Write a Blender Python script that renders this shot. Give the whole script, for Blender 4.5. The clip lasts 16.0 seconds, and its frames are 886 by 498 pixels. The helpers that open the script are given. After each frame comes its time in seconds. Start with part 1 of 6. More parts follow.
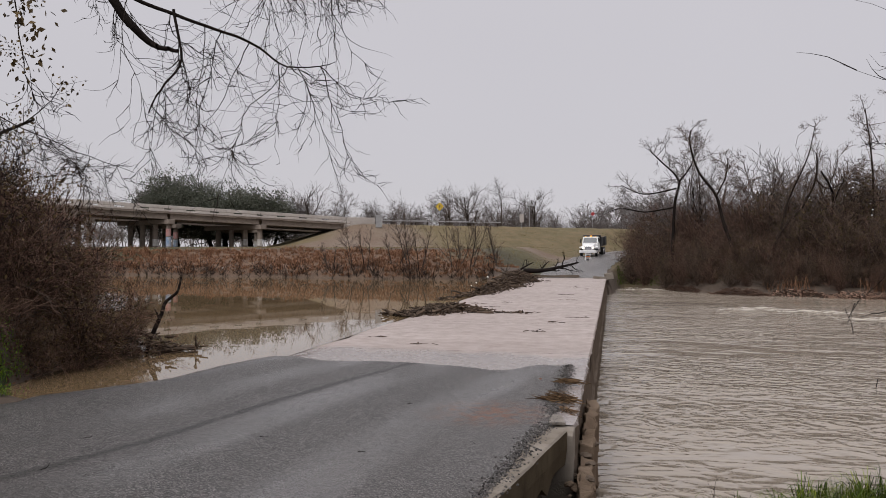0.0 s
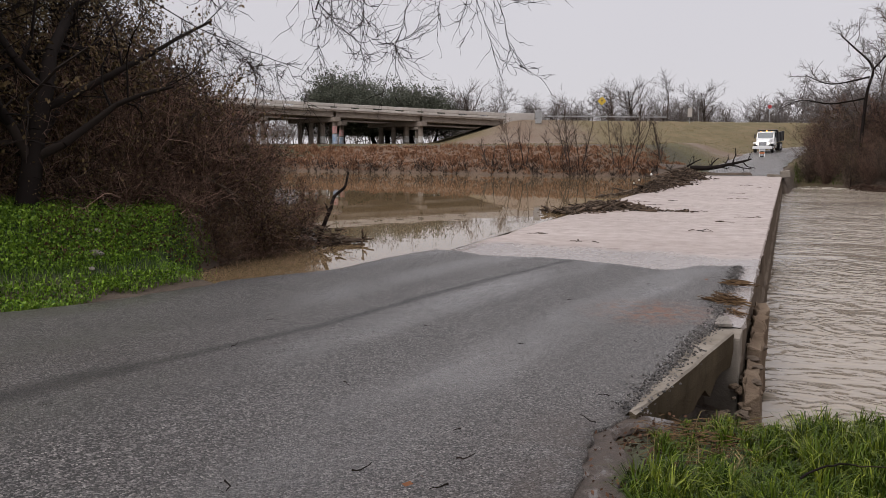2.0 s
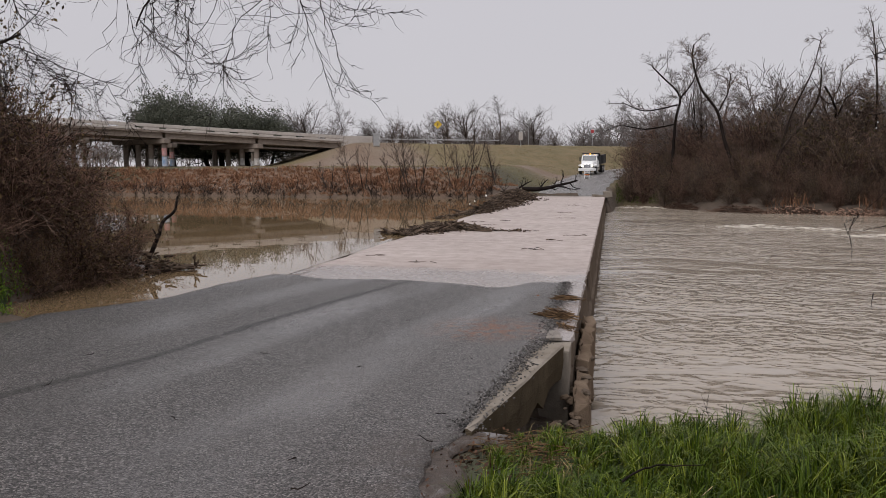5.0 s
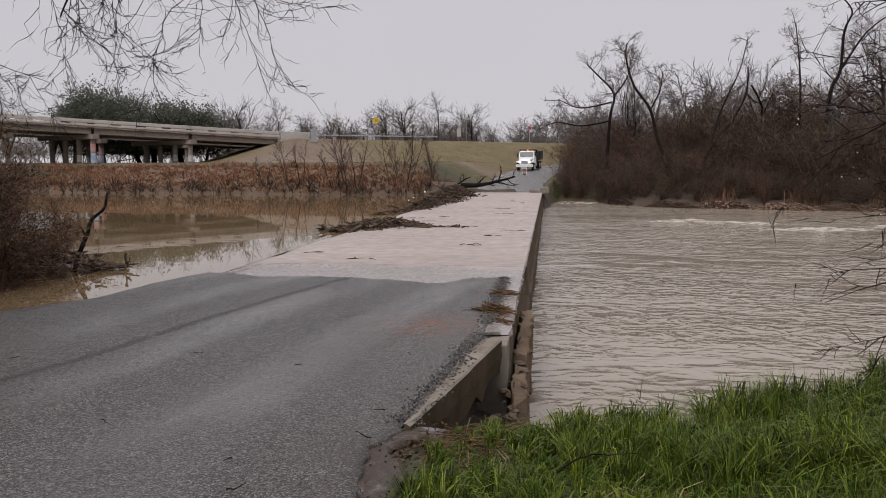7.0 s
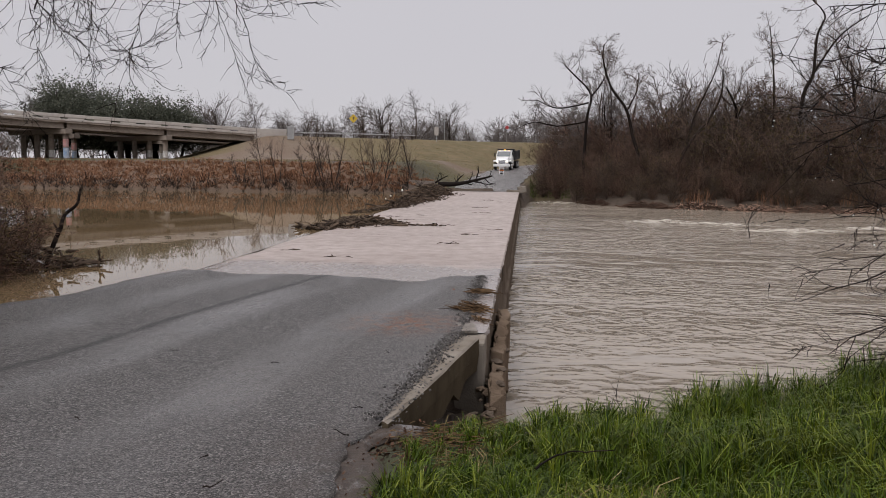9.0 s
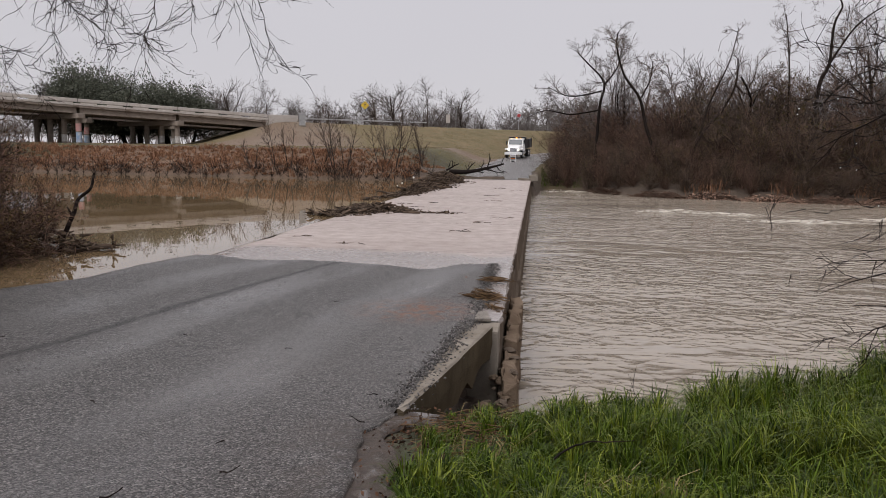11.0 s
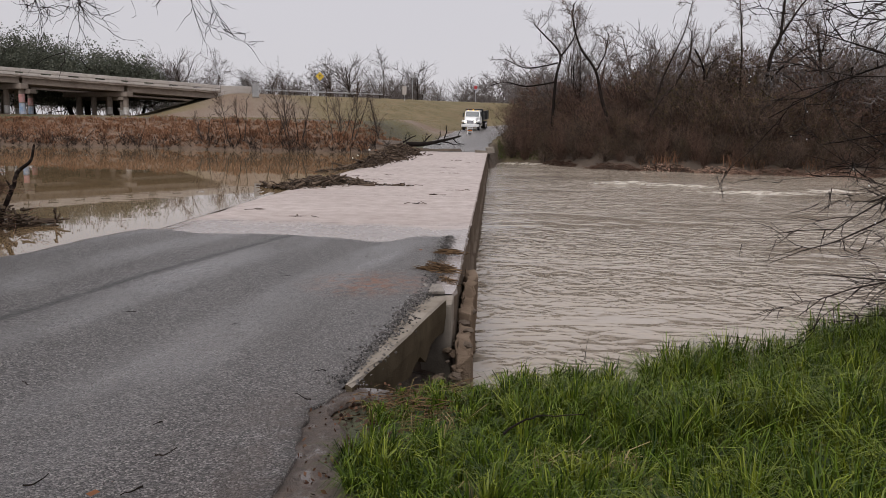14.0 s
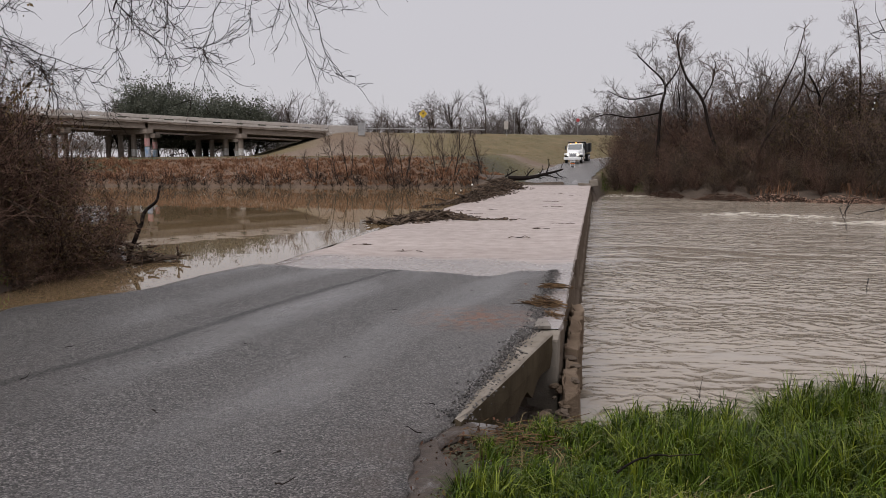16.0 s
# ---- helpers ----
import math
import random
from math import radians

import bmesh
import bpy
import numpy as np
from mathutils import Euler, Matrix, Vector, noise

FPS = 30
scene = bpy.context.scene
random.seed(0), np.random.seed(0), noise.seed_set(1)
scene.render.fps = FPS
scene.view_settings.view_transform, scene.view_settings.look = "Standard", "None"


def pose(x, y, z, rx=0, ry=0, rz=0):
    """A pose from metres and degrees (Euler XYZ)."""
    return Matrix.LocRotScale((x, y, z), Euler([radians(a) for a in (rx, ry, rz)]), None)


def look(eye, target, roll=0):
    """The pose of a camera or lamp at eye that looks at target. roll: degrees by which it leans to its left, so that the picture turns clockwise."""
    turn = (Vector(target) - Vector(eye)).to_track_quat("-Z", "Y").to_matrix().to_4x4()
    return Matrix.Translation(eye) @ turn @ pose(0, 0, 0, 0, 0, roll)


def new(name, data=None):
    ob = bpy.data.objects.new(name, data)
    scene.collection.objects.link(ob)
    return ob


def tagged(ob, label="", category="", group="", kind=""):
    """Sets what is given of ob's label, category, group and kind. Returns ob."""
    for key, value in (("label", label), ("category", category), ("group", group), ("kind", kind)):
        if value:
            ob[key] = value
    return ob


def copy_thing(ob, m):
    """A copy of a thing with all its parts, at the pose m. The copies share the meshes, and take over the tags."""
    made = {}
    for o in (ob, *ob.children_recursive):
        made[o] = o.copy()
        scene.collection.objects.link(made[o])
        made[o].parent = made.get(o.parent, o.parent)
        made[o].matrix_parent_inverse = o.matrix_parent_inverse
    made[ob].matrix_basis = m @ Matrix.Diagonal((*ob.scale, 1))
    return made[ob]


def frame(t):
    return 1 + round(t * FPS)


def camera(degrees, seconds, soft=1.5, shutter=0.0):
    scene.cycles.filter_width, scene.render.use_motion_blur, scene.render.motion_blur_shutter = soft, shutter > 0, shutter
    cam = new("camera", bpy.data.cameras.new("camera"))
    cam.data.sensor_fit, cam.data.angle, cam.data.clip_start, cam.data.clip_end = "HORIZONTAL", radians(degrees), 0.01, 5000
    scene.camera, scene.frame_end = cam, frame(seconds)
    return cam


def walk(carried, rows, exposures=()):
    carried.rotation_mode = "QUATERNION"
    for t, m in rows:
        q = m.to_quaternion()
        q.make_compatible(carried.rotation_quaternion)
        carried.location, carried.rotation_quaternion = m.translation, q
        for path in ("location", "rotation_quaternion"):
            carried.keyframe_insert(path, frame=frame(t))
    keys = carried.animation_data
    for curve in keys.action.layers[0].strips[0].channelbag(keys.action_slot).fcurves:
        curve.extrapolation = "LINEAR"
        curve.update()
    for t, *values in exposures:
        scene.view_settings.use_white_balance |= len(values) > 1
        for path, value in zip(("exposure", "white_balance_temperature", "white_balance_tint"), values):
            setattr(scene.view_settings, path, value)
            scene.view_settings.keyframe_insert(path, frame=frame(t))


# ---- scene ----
cam = camera(58.50, 16.0, soft=0.8)
# seconds, place in metres, turn in degrees
PATH = [
    (0, 0.021, -0.118, 2.448, 90.17, -0.15, 12.05),
    (0.5, -0.001, -0.154, 2.434, 87.97, -0.11, 15.81),
    (1, -0.017, -0.138, 2.420, 86.31, 0.05, 19.50),
    (1.5, -0.035, -0.096, 2.415, 83.84, 0.01, 23.11),
    (2, -0.027, -0.096, 2.425, 82.71, -0.03, 23.47),
    (2.5, -0.028, -0.072, 2.420, 82.61, -0.28, 22.57),
    (3, -0.029, -0.041, 2.425, 82.55, -0.43, 20.50),
    (3.5, -0.019, -0.043, 2.423, 82.65, -0.65, 17.81),
    (4, -0.010, -0.049, 2.425, 83.14, -0.60, 15.89),
    (4.5, 0.008, -0.056, 2.430, 83.70, -0.24, 14.39),
    (5, 0.025, -0.055, 2.424, 84.31, 0.09, 11.94),
    (7.5, 0.044, -0.057, 2.413, 83.99, -0.00, 7.26),
    (8, 0.034, -0.063, 2.409, 83.99, -0.17, 6.75),
    (8.5, 0.029, -0.064, 2.409, 83.98, -0.42, 5.89),
    (11, -0.035, -0.015, 2.396, 83.07, -0.89, 6.68),
    (11.5, -0.072, 0.005, 2.368, 82.02, -1.16, 7.57),
    (12, -0.004, 0.036, 2.367, 81.17, -1.28, 7.36),
    (12.5, 0.084, 0.105, 2.364, 81.05, -0.66, 7.16),
    (13, 0.040, 0.136, 2.370, 81.08, -0.21, 7.59),
    (13.5, 0.001, 0.143, 2.366, 81.07, -0.08, 7.34),
    (14, 0.019, 0.151, 2.368, 81.15, -0.93, 3.61),
    (14.5, 0.024, 0.181, 2.363, 81.18, -1.15, 0.38),
    (15, -0.001, 0.163, 2.365, 81.20, -0.97, 1.08),
    (15.5, -0.021, 0.124, 2.376, 82.14, -0.17, 6.82),
    (16, -0.021, 0.098, 2.382, 83.57, 0.31, 10.90),
]
walk(cam, [(t, pose(x, y, z, rx, ry, rz)) for t, x, y, z, rx, ry, rz in PATH],
     exposures=[(t, e, 6500, 12.5) for t, e in ((0, 0.03), (0.8, 0.09), (1.5, 0.25), (2.3, 0.15), (3.5, 0.07), (5, 0.03), (9, 0.03), (11, 0.10), (12.5, 0.18), (14.5, 0.10), (16, 0.03))])

# ---- world and light: a wet overcast day ----
world = bpy.data.worlds.new("overcast")
scene.world = world
world.use_nodes = True
wn = world.node_tree.nodes
wl = world.node_tree.links
wn.clear()
w_out = wn.new("ShaderNodeOutputWorld")
w_bg = wn.new("ShaderNodeBackground")
w_sky = wn.new("ShaderNodeTexSky")
w_sky.sky_type = "NISHITA"
w_sky.sun_disc = False
w_sky.sun_elevation = radians(48)
w_sky.sun_rotation = radians(200)
w_dim = wn.new("ShaderNodeVectorMath")
w_dim.operation = "SCALE"
w_dim.inputs[3].default_value = 0.06
wl.new(w_sky.outputs[0], w_dim.inputs[0])
w_geo = wn.new("ShaderNodeTexCoord")
w_sep = wn.new("ShaderNodeSeparateXYZ")
wl.new(w_geo.outputs["Generated"], w_sep.inputs[0])
w_ramp = wn.new("ShaderNodeValToRGB")
w_ramp.color_ramp.elements[0].position = 0.0
w_ramp.color_ramp.elements[0].color = (0.585, 0.575, 0.600, 1)
w_ramp.color_ramp.elements[1].position = 1.0
w_ramp.color_ramp.elements[1].color = (1.25, 1.23, 1.26, 1)
w_mid = w_ramp.color_ramp.elements.new(0.42)
w_mid.color = (0.60, 0.59, 0.62, 1)
wl.new(w_sep.outputs[2], w_ramp.inputs[0])
w_noise = wn.new("ShaderNodeTexNoise")
w_noise.inputs["Scale"].default_value = 1.6
w_noise.inputs["Detail"].default_value = 3
wl.new(w_geo.outputs["Generated"], w_noise.inputs["Vector"])
w_var = wn.new("ShaderNodeMapRange")
w_var.inputs[3].default_value = 0.95
w_var.inputs[4].default_value = 1.05
wl.new(w_noise.outputs[0], w_var.inputs[0])
w_mul = wn.new("ShaderNodeVectorMath")
w_mul.operation = "SCALE"
wl.new(w_ramp.outputs[0], w_mul.inputs[0])
wl.new(w_var.outputs[0], w_mul.inputs[3])
w_mix = wn.new("ShaderNodeMix")
w_mix.data_type = "RGBA"
w_mix.inputs[0].default_value = 0.93
wl.new(w_dim.outputs[0], w_mix.inputs[6])
wl.new(w_mul.outputs[0], w_mix.inputs[7])
wl.new(w_mix.outputs[2], w_bg.inputs[0])
w_bg.inputs[1].default_value = 1.0
wl.new(w_bg.outputs[0], w_out.inputs[0])

sun = new("sun", bpy.data.lights.new("sun", "SUN"))
sun.data.energy = 1.75
sun.data.angle = radians(40)
sun.data.color = (1.0, 0.985, 0.96)
sun.matrix_world = look((-20, -45, 70), (0, 0, 0))
scene.view_settings.exposure = 0.0


# ---- materials ----
def mat(name, rough=0.8, metal=0.0):
    m = bpy.data.materials.new(name)
    m.use_nodes = True
    b = m.node_tree.nodes["Principled BSDF"]
    b.inputs["Roughness"].default_value = rough
    b.inputs["Metallic"].default_value = metal
    return m, m.node_tree.nodes, m.node_tree.links, b


def coords(n, l, stretch=(1, 1, 1), turn=0.0):
    g = n.new("ShaderNodeNewGeometry")
    mp = n.new("ShaderNodeMapping")
    mp.inputs["Scale"].default_value = stretch
    mp.inputs["Rotation"].default_value = (0, 0, turn)
    l.new(g.outputs["Position"], mp.inputs["Vector"])
    return mp.outputs[0]


def noise_of(n, l, vec, scale, detail=4, rough=0.55, lo=0.3, hi=0.7):
    t = n.new("ShaderNodeTexNoise")
    t.inputs["Scale"].default_value = scale
    t.inputs["Detail"].default_value = detail
    t.inputs["Roughness"].default_value = rough
    l.new(vec, t.inputs["Vector"])
    r = n.new("ShaderNodeMapRange")
    r.inputs[1].default_value, r.inputs[2].default_value = lo, hi
    l.new(t.outputs[0], r.inputs[0])
    return r.outputs[0]


def blend(n, l, fac, a, b):
    m = n.new("ShaderNodeMix")
    m.data_type = "RGBA"
    for sock, v in ((0, fac), (6, a), (7, b)):
        if isinstance(v, (int, float)):
            m.inputs[sock].default_value = v
        elif isinstance(v, tuple):
            m.inputs[sock].default_value = (*v, 1)
        else:
            l.new(v, m.inputs[sock])
    return m.outputs[2]


def arith(n, l, op, a, b=0.0):
    m = n.new("ShaderNodeMath")
    m.operation = op
    for i, v in enumerate((a, b)):
        if isinstance(v, (int, float)):
            m.inputs[i].default_value = v
        else:
            l.new(v, m.inputs[i])
    return m.outputs[0]


def bump(n, l, b, height, strength=0.3, dist=0.02):
    k = n.new("ShaderNodeBump")
    k.inputs["Strength"].default_value = strength
    k.inputs["Distance"].default_value = dist
    l.new(height, k.inputs["Height"])
    l.new(k.outputs[0], b.inputs["Normal"])
    return k


def plain(name, c1, c2, scale=8.0, rough=0.8, fine=60.0, bumpy=0.2, metal=0.0, stretch=(1, 1, 1), dist=0.01):
    """Two colours mixed by a coarse and a fine noise, with a fine relief."""
    m, n, l, b = mat(name, rough, metal)
    v = coords(n, l, stretch)
    f1 = noise_of(n, l, v, scale)
    f2 = noise_of(n, l, v, fine, 3)
    f = arith(n, l, "ADD", arith(n, l, "MULTIPLY", f1, 0.6), arith(n, l, "MULTIPLY", f2, 0.4))
    l.new(blend(n, l, f, c1, c2), b.inputs["Base Color"])
    if bumpy:
        bump(n, l, b, f2, bumpy, dist)
    return m


def twiggy(name, c1, c2, rough=0.85, spec=0.08):
    """Bark or leaf: the colour varies from piece to piece and object to object."""
    m, n, l, b = mat(name, rough)
    g = n.new("ShaderNodeNewGeometry")
    o = n.new("ShaderNodeObjectInfo")
    f = arith(n, l, "FRACT", arith(n, l, "ADD", g.outputs["Random Per Island"], o.outputs["Random"]))
    l.new(blend(n, l, f, c1, c2), b.inputs["Base Color"])
    b.inputs["Specular IOR Level"].default_value = spec
    return m


def caney(name, c1, c2, rough=0.85, spec=0.08):
    """Bark of limbs and twigs: each limb has a tone of its own, mostly dark with a few pale ones."""
    m, n, l, b = mat(name, rough)
    g = n.new("ShaderNodeNewGeometry")
    o = n.new("ShaderNodeObjectInfo")
    f = arith(n, l, "ADD", arith(n, l, "MULTIPLY", g.outputs["Random Per Island"], 0.25), o.outputs["Random"])
    f = arith(n, l, "FRACT", arith(n, l, "ADD", f, attr(n, "tone")))
    l.new(blend(n, l, arith(n, l, "POWER", f, 1.8), c1, c2), b.inputs["Base Color"])
    b.inputs["Specular IOR Level"].default_value = spec
    return m


def attr(n, name):
    a = n.new("ShaderNodeAttribute")
    a.attribute_name = name
    return a.outputs["Fac"]


# wet chip-seal asphalt
def asphalt_material():
    m, n, l, b = mat("wet_asphalt", 0.4)
    v = coords(n, l)

    def chips(scale):
        vor = n.new("ShaderNodeTexVoronoi")
        vor.inputs["Scale"].default_value = scale
        l.new(v, vor.inputs["Vector"])
        sc = n.new("ShaderNodeSeparateColor")
        l.new(vor.outputs["Color"], sc.inputs[0])
        return vor.outputs["Distance"], sc.outputs

    def ramp(value, a0, a1, b0=0.0, b1=1.0):
        r = n.new("ShaderNodeMapRange")
        r.interpolation_type = "SMOOTHSTEP"
        for i_, x_ in enumerate((a0, a1, b0, b1)):
            r.inputs[i_ + 1].default_value = x_
        l.new(value, r.inputs[0])
        return r.outputs[0]

    near_d, near_c = chips(88)
    big_d, big_c = chips(47)
    grain = noise_of(n, l, v, 60, 3, 0.7)
    broad = noise_of(n, l, coords(n, l, (1.0, 0.30, 1)), 0.9, 5, 0.62, 0.32, 0.68)
    clump = noise_of(n, l, v, 9, 6, 0.75, 0.36, 0.64)
    stone = blend(n, l, arith(n, l, "POWER", near_c[0], 4.6), (0.010, 0.009, 0.009), (0.780, 0.720, 0.690))
    coarse = blend(n, l, arith(n, l, "POWER", big_c[0], 5.0), (0.008, 0.007, 0.007), (0.700, 0.640, 0.605))
    stone = blend(n, l, arith(n, l, "MULTIPLY", clump, 0.55), stone, coarse)
    worn = blend(n, l, broad, (0.082, 0.076, 0.075), (0.185, 0.175, 0.172))
    col = blend(n, l, 0.22, stone, worn)
    # single pale stones
    pale = arith(n, l, "GREATER_THAN", big_c[1], 0.965)
    col = blend(n, l, arith(n, l, "MULTIPLY", pale, 0.7), col, (0.33, 0.31, 0.29))
    # wheel tracks: worn bands, paler also from painted sky sheen, beside a dark crack
    pos = n.new("ShaderNodeNewGeometry")
    sep = n.new("ShaderNodeSeparateXYZ")
    l.new(pos.outputs["Position"], sep.inputs[0])
    wob = noise_of(n, l, v, 0.8, 4, 0.6, 0.0, 1.0)
    yy = arith(n, l, "SUBTRACT", sep.outputs[1], 7.8)
    cur = arith(n, l, "MULTIPLY", arith(n, l, "MULTIPLY", yy, yy), 0.0165)
    xx = arith(n, l, "SUBTRACT", arith(n, l, "ADD", sep.outputs[0], 5.42), cur)
    xx = arith(n, l, "ADD", xx, arith(n, l, "MULTIPLY", wob, 0.18))
    bands = ramp(arith(n, l, "SINE", arith(n, l, "MULTIPLY", arith(n, l, "SUBTRACT", xx, 0.12), 3.0)), -0.4, 0.9)
    film = arith(n, l, "MULTIPLY", bands, broad)
    # sky reflection of the wet bands put into the base colour
    col = blend(n, l, arith(n, l, "MULTIPLY", film, 0.32), col, (0.215, 0.205, 0.203))
    # the crack is thin, and opens into a crumbled patch
    open_ = ramp(sep.outputs[1], 6.0, 5.0)
    narrow = arith(n, l, "SUBTRACT", 2.1, arith(n, l, "MULTIPLY", open_, 1.1))
    line = arith(n, l, "MULTIPLY", arith(n, l, "ABSOLUTE", xx), narrow)
    dark = arith(n, l, "MULTIPLY", ramp(line, 0.30, 0.06), noise_of(n, l, coords(n, l, (1.0, 0.5, 1)), 2.4, 6, 0.75, 0.24, 0.46))
    col = blend(n, l, arith(n, l, "MULTIPLY", dark, 0.70), col, (0.020, 0.018, 0.018))
    # browner, coarser surface on the outer side of the lane and along the verge
    left = arith(n, l, "MULTIPLY", ramp(sep.outputs[1], 9.5, 4.5), ramp(xx, 1.6, -0.6))
    left = arith(n, l, "MULTIPLY", left, noise_of(n, l, v, 1.4, 6, 0.7, 0.22, 0.60))
    col = blend(n, l, arith(n, l, "MULTIPLY", left, 0.26), col, blend(n, l, arith(n, l, "POWER", big_c[2], 2.5), (0.012, 0.009, 0.008), (0.260, 0.190, 0.150)))
    right = ramp(xx, 1.4, 4.2)
    col = blend(n, l, arith(n, l, "MULTIPLY", right, 0.6), col, blend(n, l, arith(n, l, "POWER", near_c[1], 4.0), (0.012, 0.011, 0.011), (0.72, 0.66, 0.63)))
    # faded orange survey paint
    pd = n.new("ShaderNodeVectorMath")
    pd.operation = "DISTANCE"
    l.new(pos.outputs["Position"], pd.inputs[0])
    pd.inputs[1].default_value = (-1.72, 11.6, 0.02)
    paint = arith(n, l, "MULTIPLY", ramp(pd.outputs["Value"], 1.35, 0.1), noise_of(n, l, v, 6, 6, 0.8, 0.45, 0.66))
    col = blend(n, l, arith(n, l, "MULTIPLY", paint, 0.85), col, (0.40, 0.125, 0.030))
    # brown silt near the verge
    mud = arith(n, l, "MULTIPLY", attr(n, "verge"), noise_of(n, l, v, 3.0, 5, 0.65, 0.35, 0.62))
    col = blend(n, l, arith(n, l, "MULTIPLY", mud, 0.75), col, (0.100, 0.072, 0.056))
    l.new(col, b.inputs["Base Color"])
    wet = arith(n, l, "SUBTRACT", 0.50, arith(n, l, "MULTIPLY", film, 0.24))
    l.new(arith(n, l, "ADD", wet, arith(n, l, "MULTIPLY", arith(n, l, "SUBTRACT", near_c[2], 0.5), 0.16)), b.inputs["Roughness"])
    # thin film of rain water, thickest in the wheel tracks
    l.new(arith(n, l, "ADD", arith(n, l, "MULTIPLY", film, 0.60), arith(n, l, "MULTIPLY", broad, 0.12)), b.inputs["Coat Weight"])
    b.inputs["Coat Roughness"].default_value = 0.26
    b.inputs["Coat IOR"].default_value = 1.33
    h = arith(n, l, "ADD", arith(n, l, "MULTIPLY", near_d, -1.0), arith(n, l, "MULTIPLY", grain, 0.5))
    bump(n, l, b, h, 1.0, 0.034)
    return m


def concrete_material(name, c1, c2, stain, wet=0.35, bumpy=0.15, film=False):
    m, n, l, b = mat(name, wet)
    b.inputs["Specular IOR Level"].default_value = 0.5 if film else 0.0
    v = coords(n, l)
    big = noise_of(n, l, coords(n, l, (0.35, 1.2, 1)), 0.35, 5, 0.6, 0.3, 0.7)
    mid = noise_of(n, l, v, 2.2, 6, 0.65)
    fine = noise_of(n, l, v, 45, 3)
    col = blend(n, l, big, c1, c2)
    col = blend(n, l, arith(n, l, "MULTIPLY", arith(n, l, "POWER", mid, 2.0), 0.55), col, stain)
    col = blend(n, l, arith(n, l, "MULTIPLY", fine, 0.15), col, (0.10, 0.085, 0.075))
    r = n.new("ShaderNodeMapRange")
    r.inputs[3].default_value, r.inputs[4].default_value = wet, wet + 0.3
    l.new(mid, r.inputs[0])
    rough_out = r.outputs[0]
    if film:
        # thin film of water where the slab meets the asphalt
        g = n.new("ShaderNodeNewGeometry")
        sp = n.new("ShaderNodeSeparateXYZ")
        l.new(g.outputs["Position"], sp.inputs[0])
        wig = arith(n, l, "ADD", sp.outputs[1], arith(n, l, "MULTIPLY", noise_of(n, l, v, 0.5, 4, 0.6, 0.0, 1.0), 3.6))
        fm = n.new("ShaderNodeMapRange")
        fm.inputs[1].default_value, fm.inputs[2].default_value = 21.2, 19.9
        l.new(wig, fm.inputs[0])
        col = blend(n, l, arith(n, l, "MULTIPLY", fm.outputs[0], 0.55), col, (0.17, 0.16, 0.155))
        rough_out = arith(n, l, "SUBTRACT", rough_out, arith(n, l, "MULTIPLY", fm.outputs[0], 0.24))
    l.new(col, b.inputs["Base Color"])
    l.new(rough_out, b.inputs["Roughness"])
    bump(n, l, b, arith(n, l, "ADD", mid, arith(n, l, "MULTIPLY", fine, 0.4)), bumpy, 0.02)
    return m


def water_material(name, c1, c2, strength, scale, stretch, turn=0.0, rough=0.05, foam=False):
    m, n, l, b = mat(name, rough)
    b.inputs["IOR"].default_value = 1.50
    flow = noise_of(n, l, coords(n, l, (0.5, 1.2, 1), turn), 0.10, 4, 0.6)
    col = blend(n, l, flow, c1, c2)

    def ripple(k, detail, shift, warp):
        t = n.new("ShaderNodeTexNoise")
        t.inputs["Scale"].default_value, t.inputs["Detail"].default_value, t.inputs["Distortion"].default_value = k, detail, warp
        t.inputs["Roughness"].default_value = 0.45
        l.new(coords(n, l, stretch, turn + shift), t.inputs["Vector"])
        return t.outputs[0]

    # short crested wavelets in two crossing directions, stronger in gusty patches
    w1 = ripple(scale, 2, 0.0, 0.5)
    crest = arith(n, l, "SUBTRACT", 1.0, arith(n, l, "ABSOLUTE", arith(n, l, "SUBTRACT", arith(n, l, "MULTIPLY", w1, 4.0), 2.0)))
    crest = arith(n, l, "POWER", arith(n, l, "MAXIMUM", crest, 0.0), 1.6)
    w2 = ripple(scale * 2.3, 2, 0.35, 0.3)
    w3 = ripple(scale * 0.45, 2, -0.25, 0.2)
    gust = noise_of(n, l, coords(n, l, (0.45, 1.3, 1), turn), 0.16, 5, 0.65, 0.40, 0.60)
    h = arith(n, l, "ADD", arith(n, l, "MULTIPLY", crest, 0.55), arith(n, l, "MULTIPLY", w2, 0.55))
    h = arith(n, l, "MULTIPLY", h, arith(n, l, "ADD", arith(n, l, "MULTIPLY", gust, 0.92), 0.08))
    h = arith(n, l, "ADD", h, arith(n, l, "MULTIPLY", w3, 0.9))
    if foam:
        f = arith(n, l, "MULTIPLY", attr(n, "foam"), noise_of(n, l, coords(n, l, (0.7, 1.6, 1)), 1.3, 7, 0.75, 0.44, 0.62))
        col = blend(n, l, f, col, (0.58, 0.53, 0.45))
        rg = n.new("ShaderNodeMapRange")
        rg.inputs[3].default_value, rg.inputs[4].default_value = rough, 0.75
        l.new(f, rg.inputs[0])
        l.new(rg.outputs[0], b.inputs["Roughness"])
    l.new(col, b.inputs["Base Color"])
    bump(n, l, b, h, strength, 0.20 if foam else 0.16)
    return m


